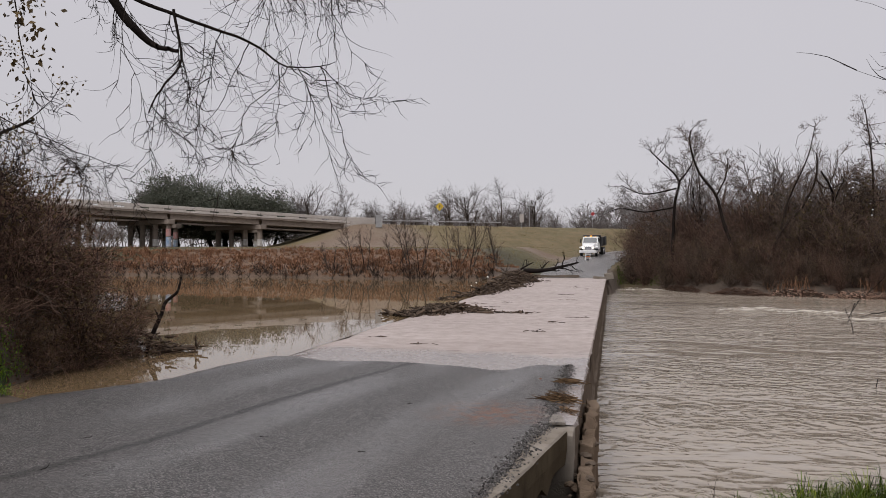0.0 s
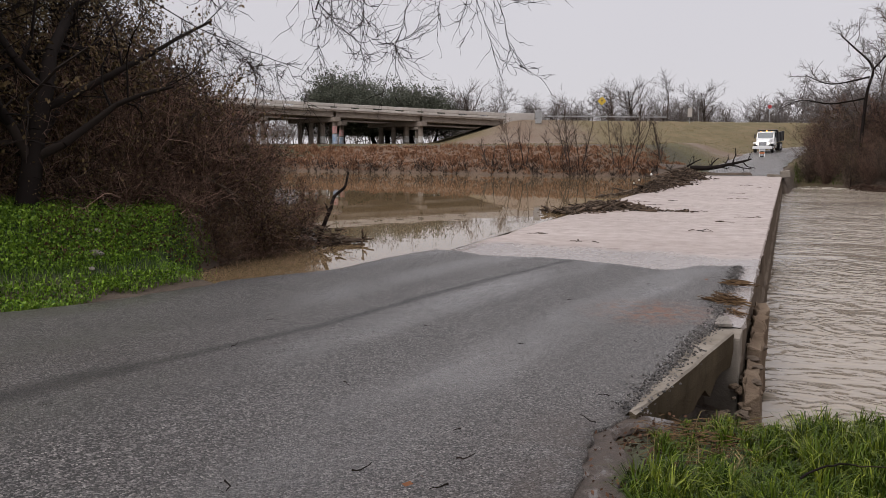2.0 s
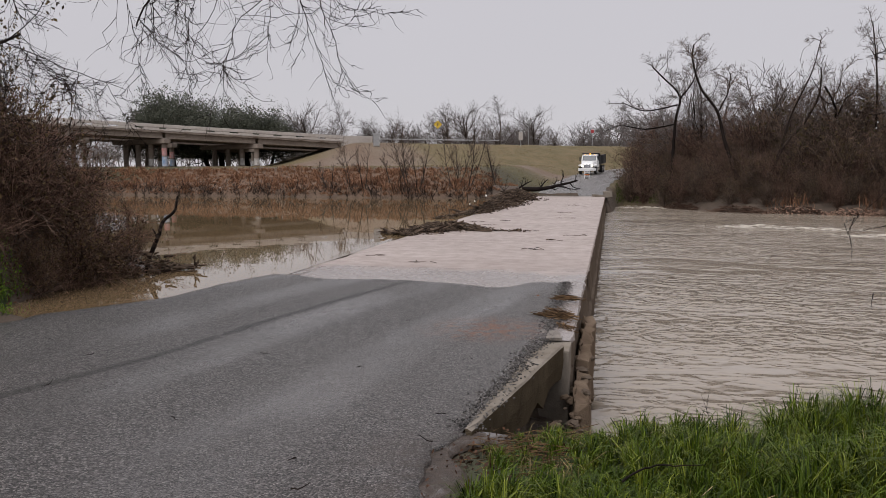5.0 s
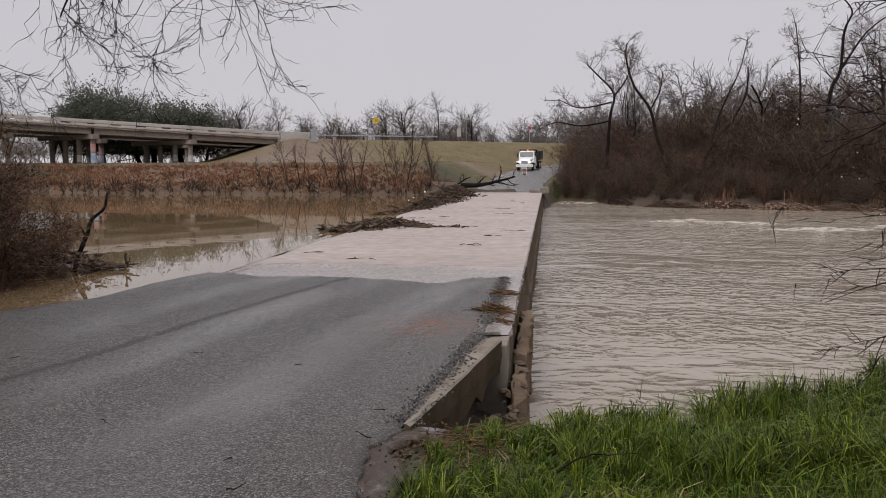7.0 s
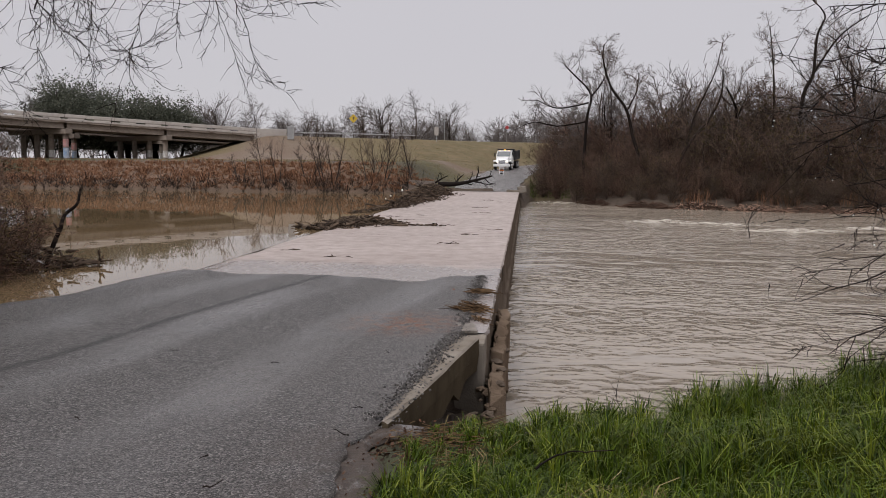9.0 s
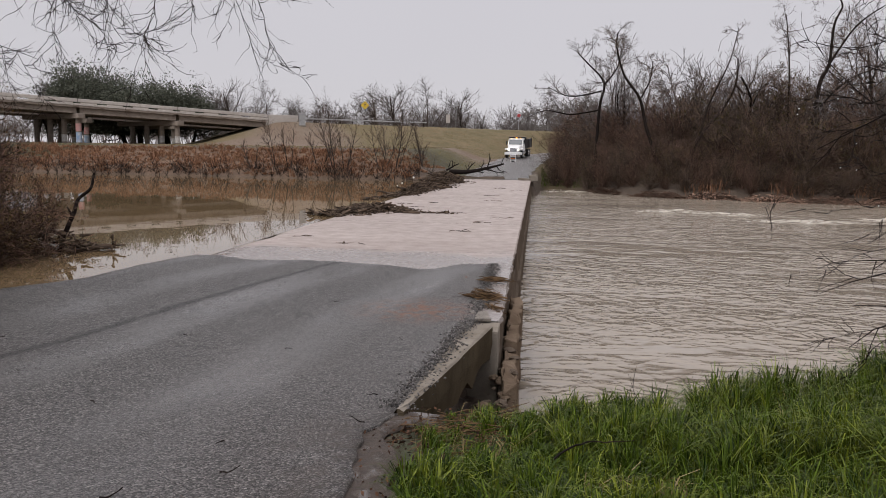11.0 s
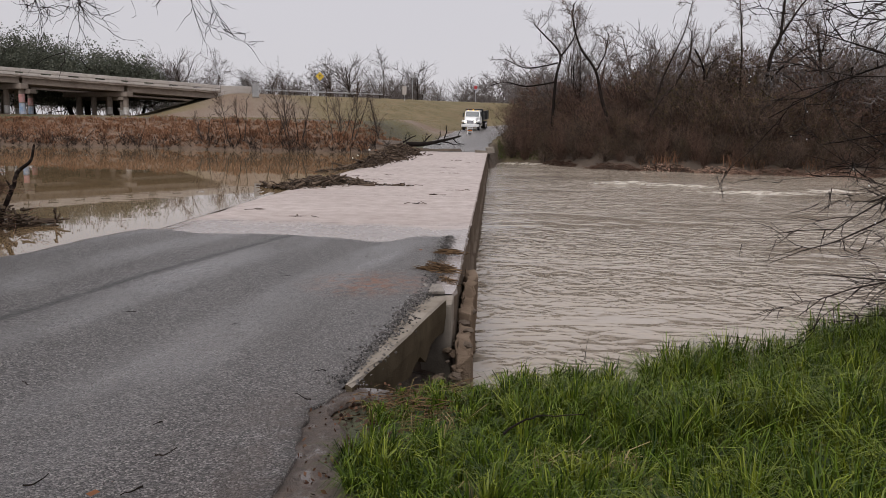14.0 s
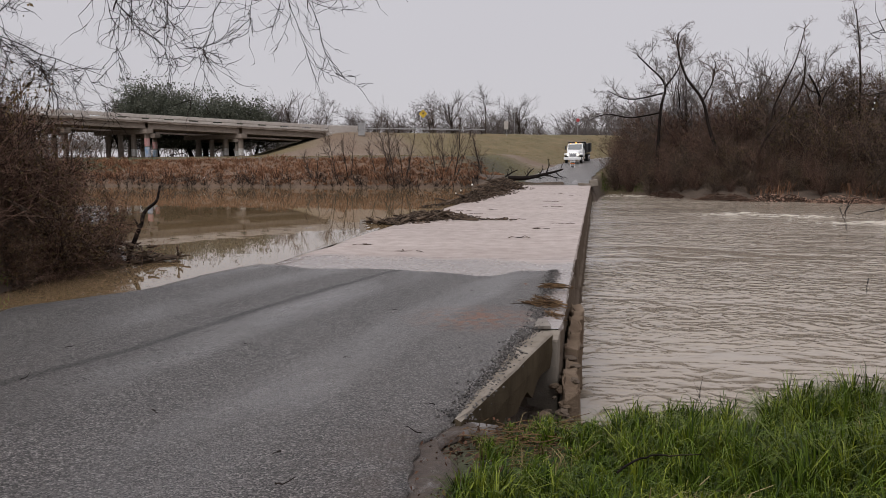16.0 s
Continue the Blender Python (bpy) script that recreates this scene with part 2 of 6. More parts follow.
def ground_material():
    m, n, l, b = mat("river_bank_soil", 0.9)
    v = coords(n, l)
    big = noise_of(n, l, v, 0.25, 5, 0.6)
    mid = noise_of(n, l, v, 1.7, 5, 0.65)
    fine = noise_of(n, l, v, 30, 4, 0.7)
    soil = blend(n, l, mid, (0.060, 0.043, 0.032), (0.125, 0.090, 0.066))
    dry = blend(n, l, big, (0.200, 0.145, 0.078), (0.120, 0.104, 0.044))
    streak = noise_of(n, l, coords(n, l, (0.5, 1.0, 2.0), 0.5), 0.9, 6, 0.7, 0.40, 0.60)
    dry = blend(n, l, arith(n, l, "MULTIPLY", mid, 0.6), dry, (0.20, 0.135, 0.070))
    dry = blend(n, l, arith(n, l, "MULTIPLY", streak, 0.55), dry, (0.095, 0.080, 0.030))
    green = blend(n, l, mid, (0.012, 0.026, 0.005), (0.034, 0.058, 0.010))
    rust = blend(n, l, mid, (0.105, 0.058, 0.034), (0.210, 0.125, 0.075))
    gravel = noise_of(n, l, v, 6.0, 6, 0.75, 0.36, 0.64)
    dirt = blend(n, l, big, (0.170, 0.104, 0.068), (0.245, 0.192, 0.150))
    dirt = blend(n, l, arith(n, l, "MULTIPLY", gravel, 0.5), dirt, (0.125, 0.092, 0.068))
    col = blend(n, l, attr(n, "dry"), soil, dry)
    col = blend(n, l, attr(n, "rust"), col, rust)
    col = blend(n, l, attr(n, "green"), col, green)
    col = blend(n, l, attr(n, "dirt"), col, dirt)
    col = blend(n, l, arith(n, l, "MULTIPLY", fine, 0.35), col, (0.035, 0.028, 0.018))
    l.new(col, b.inputs["Base Color"])
    bump(n, l, b, arith(n, l, "ADD", mid, fine), 0.5, 0.05)
    return m


M_ASPHALT = asphalt_material()
M_SLAB = concrete_material("silty_wet_concrete", (0.320, 0.256, 0.228), (0.420, 0.350, 0.318), (0.21, 0.160, 0.135), 0.30, 0.15, True)
M_CONC = concrete_material("weathered_concrete", (0.200, 0.174, 0.145), (0.300, 0.266, 0.228), (0.085, 0.066, 0.047), 0.55, 0.5)
M_SIDE = concrete_material("dark_concrete_side", (0.105, 0.080, 0.062), (0.17, 0.135, 0.105), (0.035, 0.026, 0.020), 0.45, 0.6)
M_BRIDGE = concrete_material("bridge_concrete", (0.235, 0.195, 0.165), (0.31, 0.265, 0.225), (0.13, 0.10, 0.08), 0.7, 0.1)
M_RAIL = concrete_material("pale_rail_concrete", (0.44, 0.40, 0.37), (0.56, 0.52, 0.48), (0.30, 0.26, 0.22), 0.75, 0.1)
M_STILL = water_material("muddy_still_water", (0.165, 0.112, 0.060), (0.195, 0.138, 0.080), 0.005, 0.7, (0.7, 1.6, 1), 0.0, 0.012)
M_FLOW = water_material("muddy_flowing_water", (0.240, 0.202, 0.160), (0.290, 0.246, 0.198), 0.75, 1.7, (0.75, 0.85, 1), 0.22, 0.12, True)
M_GROUND = ground_material()
M_BARK = caney("grey_brown_bark", (0.034, 0.025, 0.021), (0.105, 0.085, 0.072))
M_DARKBARK = caney("wet_dark_bark", (0.012, 0.009, 0.008), (0.035, 0.026, 0.022))
M_TWIG = caney("brown_twigs", (0.030, 0.021, 0.018), (0.205, 0.148, 0.116))
M_REDTWIG = caney("reddish_twigs", (0.036, 0.022, 0.018), (0.235, 0.148, 0.112))
M_BRAMBLE = caney("bramble_canes", (0.050, 0.029, 0.021), (0.420, 0.275, 0.205))
M_DARKCANE = caney("dark_bramble_twigs", (0.020, 0.012, 0.009), (0.230, 0.138, 0.105))
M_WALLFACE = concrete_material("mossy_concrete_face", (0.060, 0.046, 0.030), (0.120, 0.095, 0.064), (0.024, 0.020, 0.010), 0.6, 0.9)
# far twigs: distance haze put into the colour as a lighter grey
M_HAZETWIG = caney("haze_grey_twigs", (0.080, 0.069, 0.065), (0.225, 0.200, 0.190))
M_WEED = twiggy("broad_green_weeds", (0.022, 0.062, 0.005), (0.190, 0.300, 0.026), 0.5, 0.2)
M_LEAF = twiggy("dark_green_leaves", (0.034, 0.024, 0.013), (0.160, 0.110, 0.052), 0.6)
M_OLIVE = twiggy("olive_brown_leaves", (0.030, 0.030, 0.012), (0.120, 0.085, 0.035), 0.7)
# oak leaves paler and greyer than their own green, as painted haze
M_HAZEOAK = twiggy("hazy_oak_leaves", (0.056, 0.062, 0.048), (0.125, 0.132, 0.100), 0.8)
M_GRASS = twiggy("lush_green_grass", (0.005, 0.015, 0.001), (0.082, 0.122, 0.010), 0.5, 0.12)
M_PALEGRASS = twiggy("yellow_green_grass", (0.008, 0.022, 0.002), (0.165, 0.195, 0.020), 0.4, 0.18)
M_CRUMB = twiggy("asphalt_crumbs", (0.012, 0.011, 0.011), (0.160, 0.145, 0.135), 0.6, 0.3)
M_BROWNCONC = concrete_material("silt_stained_rubble", (0.14, 0.100, 0.070), (0.25, 0.190, 0.142), (0.05, 0.034, 0.023), 0.5, 0.9)
M_OLIVEGRASS = twiggy("dull_olive_grass", (0.085, 0.072, 0.026), (0.195, 0.160, 0.062), 0.9)
M_STRAW = twiggy("straw_blades", (0.11, 0.080, 0.040), (0.28, 0.22, 0.12), 0.8)
M_RUSTGRASS = twiggy("rust_dead_weeds", (0.110, 0.052, 0.030), (0.330, 0.185, 0.110), 0.9)
M_DRIFT = twiggy("wet_driftwood", (0.018, 0.012, 0.009), (0.130, 0.094, 0.068), 0.7)
M_REED = twiggy("soaked_brown_reeds", (0.028, 0.016, 0.009), (0.170, 0.105, 0.055), 0.75)
M_LITTER = twiggy("brown_leaf_litter", (0.030, 0.018, 0.014), (0.120, 0.062, 0.038), 0.6)
M_FARGREEN = twiggy("far_green_grass", (0.050, 0.072, 0.018), (0.130, 0.155, 0.045), 0.9)
M_STONE = plain("grey_stone", (0.11, 0.095, 0.08), (0.25, 0.22, 0.19), 6, 0.8, 40, 0.4)


# ---- mesh helpers ----
def mesh_from(name, verts, quads, material, smooth=False):
    """A mesh from arrays of vertices and of faces that all have the same number of corners."""
    verts, quads = np.asarray(verts, dtype=np.float32), np.asarray(quads, dtype=np.int32)
    me = bpy.data.meshes.new(name)
    k = quads.shape[1]
    me.vertices.add(len(verts))
    me.vertices.foreach_set("co", verts.ravel())
    me.loops.add(quads.size)
    me.loops.foreach_set("vertex_index", quads.ravel())
    me.polygons.add(len(quads))
    me.polygons.foreach_set("loop_start", np.arange(0, quads.size, k, dtype=np.int32))
    me.polygons.foreach_set("use_smooth", np.full(len(quads), smooth))
    me.update(calc_edges=True)
    me.materials.append(material)
    return me


def part(name, bm, material, parent=None, label="", smooth=False):
    """Links a bmesh as one mesh object, under a thing where one is given."""
    me = bpy.data.meshes.new(name)
    bm.to_mesh(me)
    bm.free()
    for p in me.polygons:
        p.use_smooth = smooth
    me.materials.append(material)
    ob = new(name, me)
    ob.parent = parent
    return tagged(ob, label) if label else ob


def part_mesh(name, me, parent=None, label=""):
    ob = new(name, me)
    ob.parent = parent
    return tagged(ob, label) if label else ob


def block(sx, sy, sz, at=(0, 0, 0), bevel=0.0, turn=(0, 0, 0), bm=None):
    """A bevelled block of the given size, centred at a place."""
    b = bmesh.new()
    bmesh.ops.create_cube(b, size=1)
    bmesh.ops.scale(b, vec=(sx, sy, sz), verts=b.verts)
    if bevel:
        bmesh.ops.bevel(b, geom=b.edges[:], offset=bevel, segments=2, affect="EDGES", profile=0.6)
    b.transform(pose(*at, *turn))
    if bm is None:
        return b
    tmp = bpy.data.meshes.new("tmp")
    b.to_mesh(tmp)
    b.free()
    bm.from_mesh(tmp)
    bpy.data.meshes.remove(tmp)
    return bm


def rod(r1, r2, length, at=(0, 0, 0), turn=(0, 0, 0), sides=12, bm=None):
    """A tapered rod that rises from a place along its own z."""
    b = bm or bmesh.new()
    bmesh.ops.create_cone(b, cap_ends=True, segments=sides, radius1=r1, radius2=r2, depth=length, matrix=pose(*at, *turn) @ pose(0, 0, length / 2))
    return b


def tubes(segs, sides=3):
    """Vertices and faces of tapered tubes; segs: rows of x0 y0 z0 r0 x1 y1 z1 r1."""
    s = np.asarray(segs, dtype=np.float64).reshape(-1, 8)
    a, b = s[:, 0:3], s[:, 4:7]
    d = b - a
    d /= np.linalg.norm(d, axis=1, keepdims=True) + 1e-9
    up = np.where(np.abs(d[:, 2:3]) > 0.9, [[1.0, 0, 0]], [[0, 0, 1.0]])
    u = np.cross(d, up)
    u /= np.linalg.norm(u, axis=1, keepdims=True) + 1e-9
    v = np.cross(d, u)
    n = len(s)
    out = np.zeros((n, 2 * sides, 3))
    for k in range(sides):
        t = 2 * math.pi * k / sides
        ring = math.cos(t) * u + math.sin(t) * v
        out[:, k] = a + ring * s[:, 3:4]
        out[:, sides + k] = b + ring * s[:, 7:8]
    base = (np.arange(n) * 2 * sides)[:, None]
    faces = np.concatenate([base + np.array([[k, (k + 1) % sides, sides + (k + 1) % sides, sides + k]]) for k in range(sides)])
    return out.reshape(-1, 3), faces


def leaf_quads(p, size, rng, droop=0.0, narrow=0.55):
    """Small leaf-shaped quads at the places p, turned at random."""
    p = np.asarray(p).reshape(-1, 3)
    n = len(p)
    d = rng.normal(size=(n, 3))
    d[:, 2] -= droop
    d /= np.linalg.norm(d, axis=1, keepdims=True)
    w = np.cross(d, rng.normal(size=(n, 3)))
    w /= np.linalg.norm(w, axis=1, keepdims=True) + 1e-9
    s = (size * rng.uniform(0.6, 1.35, size=(n, 1)))
    v = np.stack([p, p + d * s * 0.5 + w * s * narrow * 0.5, p + d * s, p + d * s * 0.5 - w * s * narrow * 0.5], axis=1)
    return v.reshape(-1, 3), np.arange(n * 4).reshape(n, 4)


def blades(roots, height, rng, lean=0.5, width=0.008):
    """Grass blades: bent strips of two faces that taper to the tip."""
    p = np.asarray(roots).reshape(-1, 3)
    n = len(p)
    h = (np.asarray(height) * rng.uniform(0.55, 1.3, size=n))[:, None]
    ang = rng.uniform(0, 2 * math.pi, n)
    d = np.stack([np.cos(ang), np.sin(ang), np.zeros(n)], 1)
    side = np.stack([-np.sin(ang), np.cos(ang), np.zeros(n)], 1) * (width * rng.uniform(0.6, 1.4, n))[:, None]
    k = (lean * rng.uniform(0.2, 1.5, n))[:, None]
    mid = p + np.array([[0, 0, 0.62]]) * h + d * h * k * 0.35
    tip = p + np.array([[0, 0, 1.0]]) * h * (1 - 0.35 * k) + d * h * k * 1.05
    v = np.stack([p - side, p + side, mid + side * 0.8, mid - side * 0.8, tip + side * 0.12, tip - side * 0.12], axis=1)
    b = (np.arange(n) * 6)[:, None]
    f = np.concatenate([b + np.array([[0, 1, 2, 3]]), b + np.array([[3, 2, 4, 5]])])
    return v.reshape(-1, 3), f


def stuff(name, me, label, category):
    return tagged(new(name, me), label, category, kind="stuff")


# ---- the lie of the land ----
def step(a, b, v):
    t = np.clip((v - a) / (b - a), 0, 1)
    return t * t * (3 - 2 * t)


def road_z(y):
    """Height of the road: down to the ford, level over the slab, up the far bank."""
    return np.interp(y, [-60, -10, -4, 0, 3.5, 6, 8.4, 11, 13, 75, 80, 92, 104, 125, 150, 400], [2.2, 1.5, 1.3, 0.98, 0.63, 0.35, 0.14, 0.02, 0, 0, 0.12, 0.95, 1.77, 2.75, 3.2, 3.6])


def road_left(y):
    return np.interp(y, [-60, 0, 7, 9.8, 11.3, 12.2, 13.5, 15.6, 17.2], [-19.0, -10.6, -9.4, -9.3, -9.2, -8.7, -8.2, -8.0, -7.65])


def road_right(y):
    return np.interp(y, [-60, -3, 3.7, 4.5, 5.2, 6.0, 7, 8, 9.8, 10.6, 11.5, 17.2], [-8, -0.75, -0.98, -1.08, -1.18, -1.03, -1.01, -0.99, -0.92, -0.86, -0.82, -0.82])


def far_road_x(y):
    """Middle of the road on the far bank; it bends away behind the thicket."""
    return np.interp(y, [70, 76, 84, 94, 104, 112, 120, 130, 145, 400], [-4.0, -4.0, -3.8, -2.9, -1.5, 0.2, 3.4, 9.5, 22, 260])


def wave(x, y, s, k=0.0):
    return np.sin(x * s + 1.3 * np.sin(y * s * 0.7 + k)) * np.cos(y * s * 1.1 + 0.9 * np.sin(x * s * 0.6 + 2 * k))


# the highway: its line leaves the bridge end and runs off to the side
HX, HY, UX, UY = -37.0, 107.0, -0.838, -0.544


def far_shore(x):
    left = 68.5 + 0.10 * np.clip(-x - 14, 0, 400) + 0.5 * np.sin(x * 0.35)
    right = np.interp(x, [-2, 1, 6.4, 11, 21, 31, 60, 400], [93, 90, 83.6, 77, 73, 71.5, 76, 150])
    return np.where(x < -3, left, right)


def land(x, y):
    """Height of the ground, all in one sheet."""
    x, y = np.asarray(x, dtype=float), np.asarray(y, dtype=float)
    rough = 0.05 * wave(x, y, 1.3) + 0.03 * wave(x, y, 3.1, 1.0)
    zr = road_z(y)
    # near bank on the downstream side: a grassy shelf that breaks off to the water
    shelf = zr - 0.06 + 0.16 * np.clip(x - 1.0, 0, 4.0) * step(0.5, 6, y) + 0.02 * np.clip(x - 5, 0, 30)
    crest = 6.15 + 0.28 * np.clip(x, 0, 12) + 0.12 * np.sin(x * 1.7)
    over = y - crest
    near_r = np.where(over < 0, shelf, np.maximum(shelf - 0.9 * over - 0.25 * over * over, -2.6))
    # near bank on the upstream side: rises from the road edge, then falls to the still water
    off = road_left(y) - x
    rise = zr - 0.10 + np.interp(off, [-2, 0, 0.5, 1.1, 2.4, 4, 9, 60], [0, 0, 0.02, 0.30, 1.15, 1.5, 1.8, 2.6])
    edge = np.interp(x, [-60, -22, -15, -12, -10.6, -9.4, -8], [30, 24, 20.5, 17.6, 11.6, 11.2, 11.2])
    rise = np.where(y > edge, np.maximum(-0.05 - 0.45 * (y - edge), -1.6), np.minimum(rise, -0.05 + 0.55 * (edge - y)))
    under = zr - 0.25
    near = np.where(x > road_right(y) + 0.05, near_r, np.where(x < road_left(y) - 0.02, rise, under))
    near = np.where((y > 17) & (x > -8.2) & (x < -0.3), -2.2, near)
    near = np.where((y > 6.4) & (y < 18) & (x > road_right(y)) & (x < 0.2), np.minimum(near, -0.75 - 0.1 * (y - 6.4)), near)
    # far bank
    d = y - far_shore(x)
    fl = np.interp(d, [-40, -6, -1.5, 0, 1.2, 11, 15, 30], [-2.2, -1.8, -0.8, -0.05, 0.55, 2.35, 2.75, 3.0])
    fr = np.interp(d, [-40, -6, -1.0, 0, 1.5, 4, 20, 60], [-3.2, -2.8, -1.9, -1.5, -0.75, -0.2, 1.8, 3.0])
    k = step(-4, 3, x)
    far = fl * (1 - k) + fr * k
    # highway embankment with its spill-through cone
    along = (x - HX) * UX + (y - HY) * UY
    across = (x - HX) * UY * -1.0 + (y - HY) * UX
    side = np.clip(across, 0, 1e9)
    back = np.clip(-across - 13, 0, 1e9)
    cone = np.hypot(side, np.clip(along + 2.0, 0, 1e9) * 0.95)
    top = 6.35 - 0.004 * np.clip(-along, 0, 300)
    emb = top - np.clip(cone - 0.5, 0, 1e9) * 0.33 - back * 0.33
    far = np.maximum(far, np.where(y > 85, emb, -9))
    # the road's own bed on the far bank
    rx = np.where(x > far_road_x(y), (x - far_road_x(y)) * 1.25 - 0.2, far_road_x(y) - x)
    bed = 1 - step(4.2, np.where(x > far_road_x(y), 5.8, 9.5), rx)
    bed = bed * step(72, 76, y)
    far = far * (1 - bed) + (zr - 0.10) * bed
    z = np.where(y < 40, near, far)
    z = np.where((y > 17) & (y < 74) & (x > -8.2) & (x < -0.3), -2.6, z)
    rough = rough * np.where((y < 7) & (np.abs(x - road_right(y) - 0.15) < 0.45), 0.25, 1.0)
    return z + rough * np.where((x > road_left(y) - 0.3) & (x < road_right(y) + 0.1) & (y < 18), 0.2, 1.0) * np.where(bed > 0.9, 0.2, 1)


def axis(*runs):
    out = []
    for a, b, s in runs:
        out.extend(np.arange(a, b - 1e-6, s))
    out.append(runs[-1][1])
    return np.array(out)


def grid_mesh(name, xs, ys, zfun, material, smooth=True):
    gx, gy = np.meshgrid(xs, ys)
    v = np.stack([gx.ravel(), gy.ravel(), zfun(gx, gy).ravel()], 1)
    nx, ny = len(xs), len(ys)
    i = (np.arange(ny - 1)[:, None] * nx + np.arange(nx - 1)[None, :]).ravel()
    return mesh_from(name, v, np.stack([i, i + 1, i + nx + 1, i + nx], 1), material, smooth), gx.ravel(), gy.ravel()


def add_attr(me, name, values):
    a = me.attributes.new(name, "FLOAT", "POINT")
    a.data.foreach_set("value", np.asarray(values, dtype=np.float32))


GX = axis((-3000, -400, 400), (-400, -100, 30), (-100, -30, 2.0), (-30, -16, 0.8), (-16, 8, 0.22), (8, 50, 1.2), (50, 110, 4), (110, 400, 30), (400, 3000, 400))
GY = axis((-3000, -200, 400), (-200, -20, 20), (-20, -3, 1), (-3, 20, 0.22), (20, 64, 2.0), (64, 135, 0.9), (135, 180, 4), (180, 500, 40), (500, 4600, 400))
g_me, gx, gy = grid_mesh("ground", GX, GY, land, M_GROUND)
g_along = (gx - HX) * UX + (gy - HY) * UY
g_across = (gx - HX) * UY * -1.0 + (gy - HY) * UX
d_far = gy - far_shore(gx)
add_attr(g_me, "green", np.clip(step(-1.3, -0.6, gx - 0.0) * step(7.5, 6.0, gy - 0.25 * gx) * (gy < 15) + step(0.9, 1.3, road_left(gy) - gx) * step(5.0, 3.2, road_left(gy) - gx) * (gy < 12.5)
        + 0.45 * step(7.0, 4.6, np.abs(gx + 11.5)) * step(5, 9, d_far) * step(100, 96, gy) * (gy > 60) + 0.8 * step(8, 5, np.abs(gx + 57)) * step(4, 7, d_far) * step(98, 92, gy) * (gy > 60), 0, 1))
add_attr(g_me, "dry", step(84, 92, gy) * (gy > 60))
add_attr(g_me, "rust", step(-0.3, 1.0, d_far) * step(15, 11, d_far) * (gx < -6) * (gy > 40) * step(-9, -14, gx))
track = 103 + 0.18 * (gx + 4) + 1.2 * np.sin(gx * 0.11)
add_attr(g_me, "dirt", np.clip(step(3.0, 1.6, np.abs(gy - track)) * (gx < -3) * (gx > -60) + step(8.5, 4, np.hypot((g_along + 3) * 0.9, (g_across - 6) * 0.8)) * (gy > 80) * 0.9
        + step(10, 2, np.hypot(gx + 9, (gy - 99) * 1.5)) * 0.5 * (gy > 90), 0, 1))
ground = tagged(new("ground", g_me), "muddy river banks with grass and dead weeds", "ground", kind="structure")


# ---- water ----
def still_z(x, y):
    return np.full_like(x, -0.05)


wm, _, _ = grid_mesh("still_water", axis((-400, -60, 60), (-60, -7.5, 3)), axis((10.5, 76, 3), (76, 160, 20)), still_z, M_STILL)
tagged(new("water_upstream", wm), "still brown flood water that mirrors the bank", "water", kind="structure")

RAPID = [(9.6, 57.2, 2.6, 1.5, 0.16), (13.2, 55.6, 2.6, 1.2, 0.14), (16.4, 50.8, 3.2, 1.2, 0.12), (22, 53, 2.4, 0.9, 0.10), (28, 51, 3.4, 1.0, 0.10), (5.6, 88.0, 4, 2.4, 0.18), (36, 55, 5, 1.2, 0.10), (3.6, 84.5, 2.5, 1.6, 0.14)]


def rapid(x, y):
    f = np.zeros_like(x)
    for cx, cy, sx, sy, h in RAPID:
        f = np.maximum(f, np.exp(-((x - cx) / sx) ** 2 - ((y - cy - 0.10 * np.sin(x * 2.1)) / sy) ** 2))
    return f


def flow_z(x, y):
    r = rapid(x, y)
    z = -1.5 + 0.006 * wave(x * 0.6 + 0.3 * y, y * 1.2 - 0.2 * x, 2.6) + 0.006 * wave(x * 0.8 - 0.3 * y, y * 1.3, 5.6, 1.0)
    return z + r * (0.12 + 0.11 * wave(x, y * 1.5, 2.6, 0.6)) + 0.02 * wave(x, y, 0.35)


wm, wx, wy = grid_mesh("flowing_water", axis((-0.8, 8, 0.15), (8, 48, 0.4), (48, 400, 16)), axis((6, 22, 0.14), (22, 60, 0.3), (60, 96, 0.5), (96, 160, 16)), flow_z, M_FLOW)
add_attr(wm, "foam", np.clip(rapid(wx, wy) * 1.1, 0, 1))
tagged(new("water_downstream", wm), "rippled muddy river with patches of white water", "water", kind="structure")


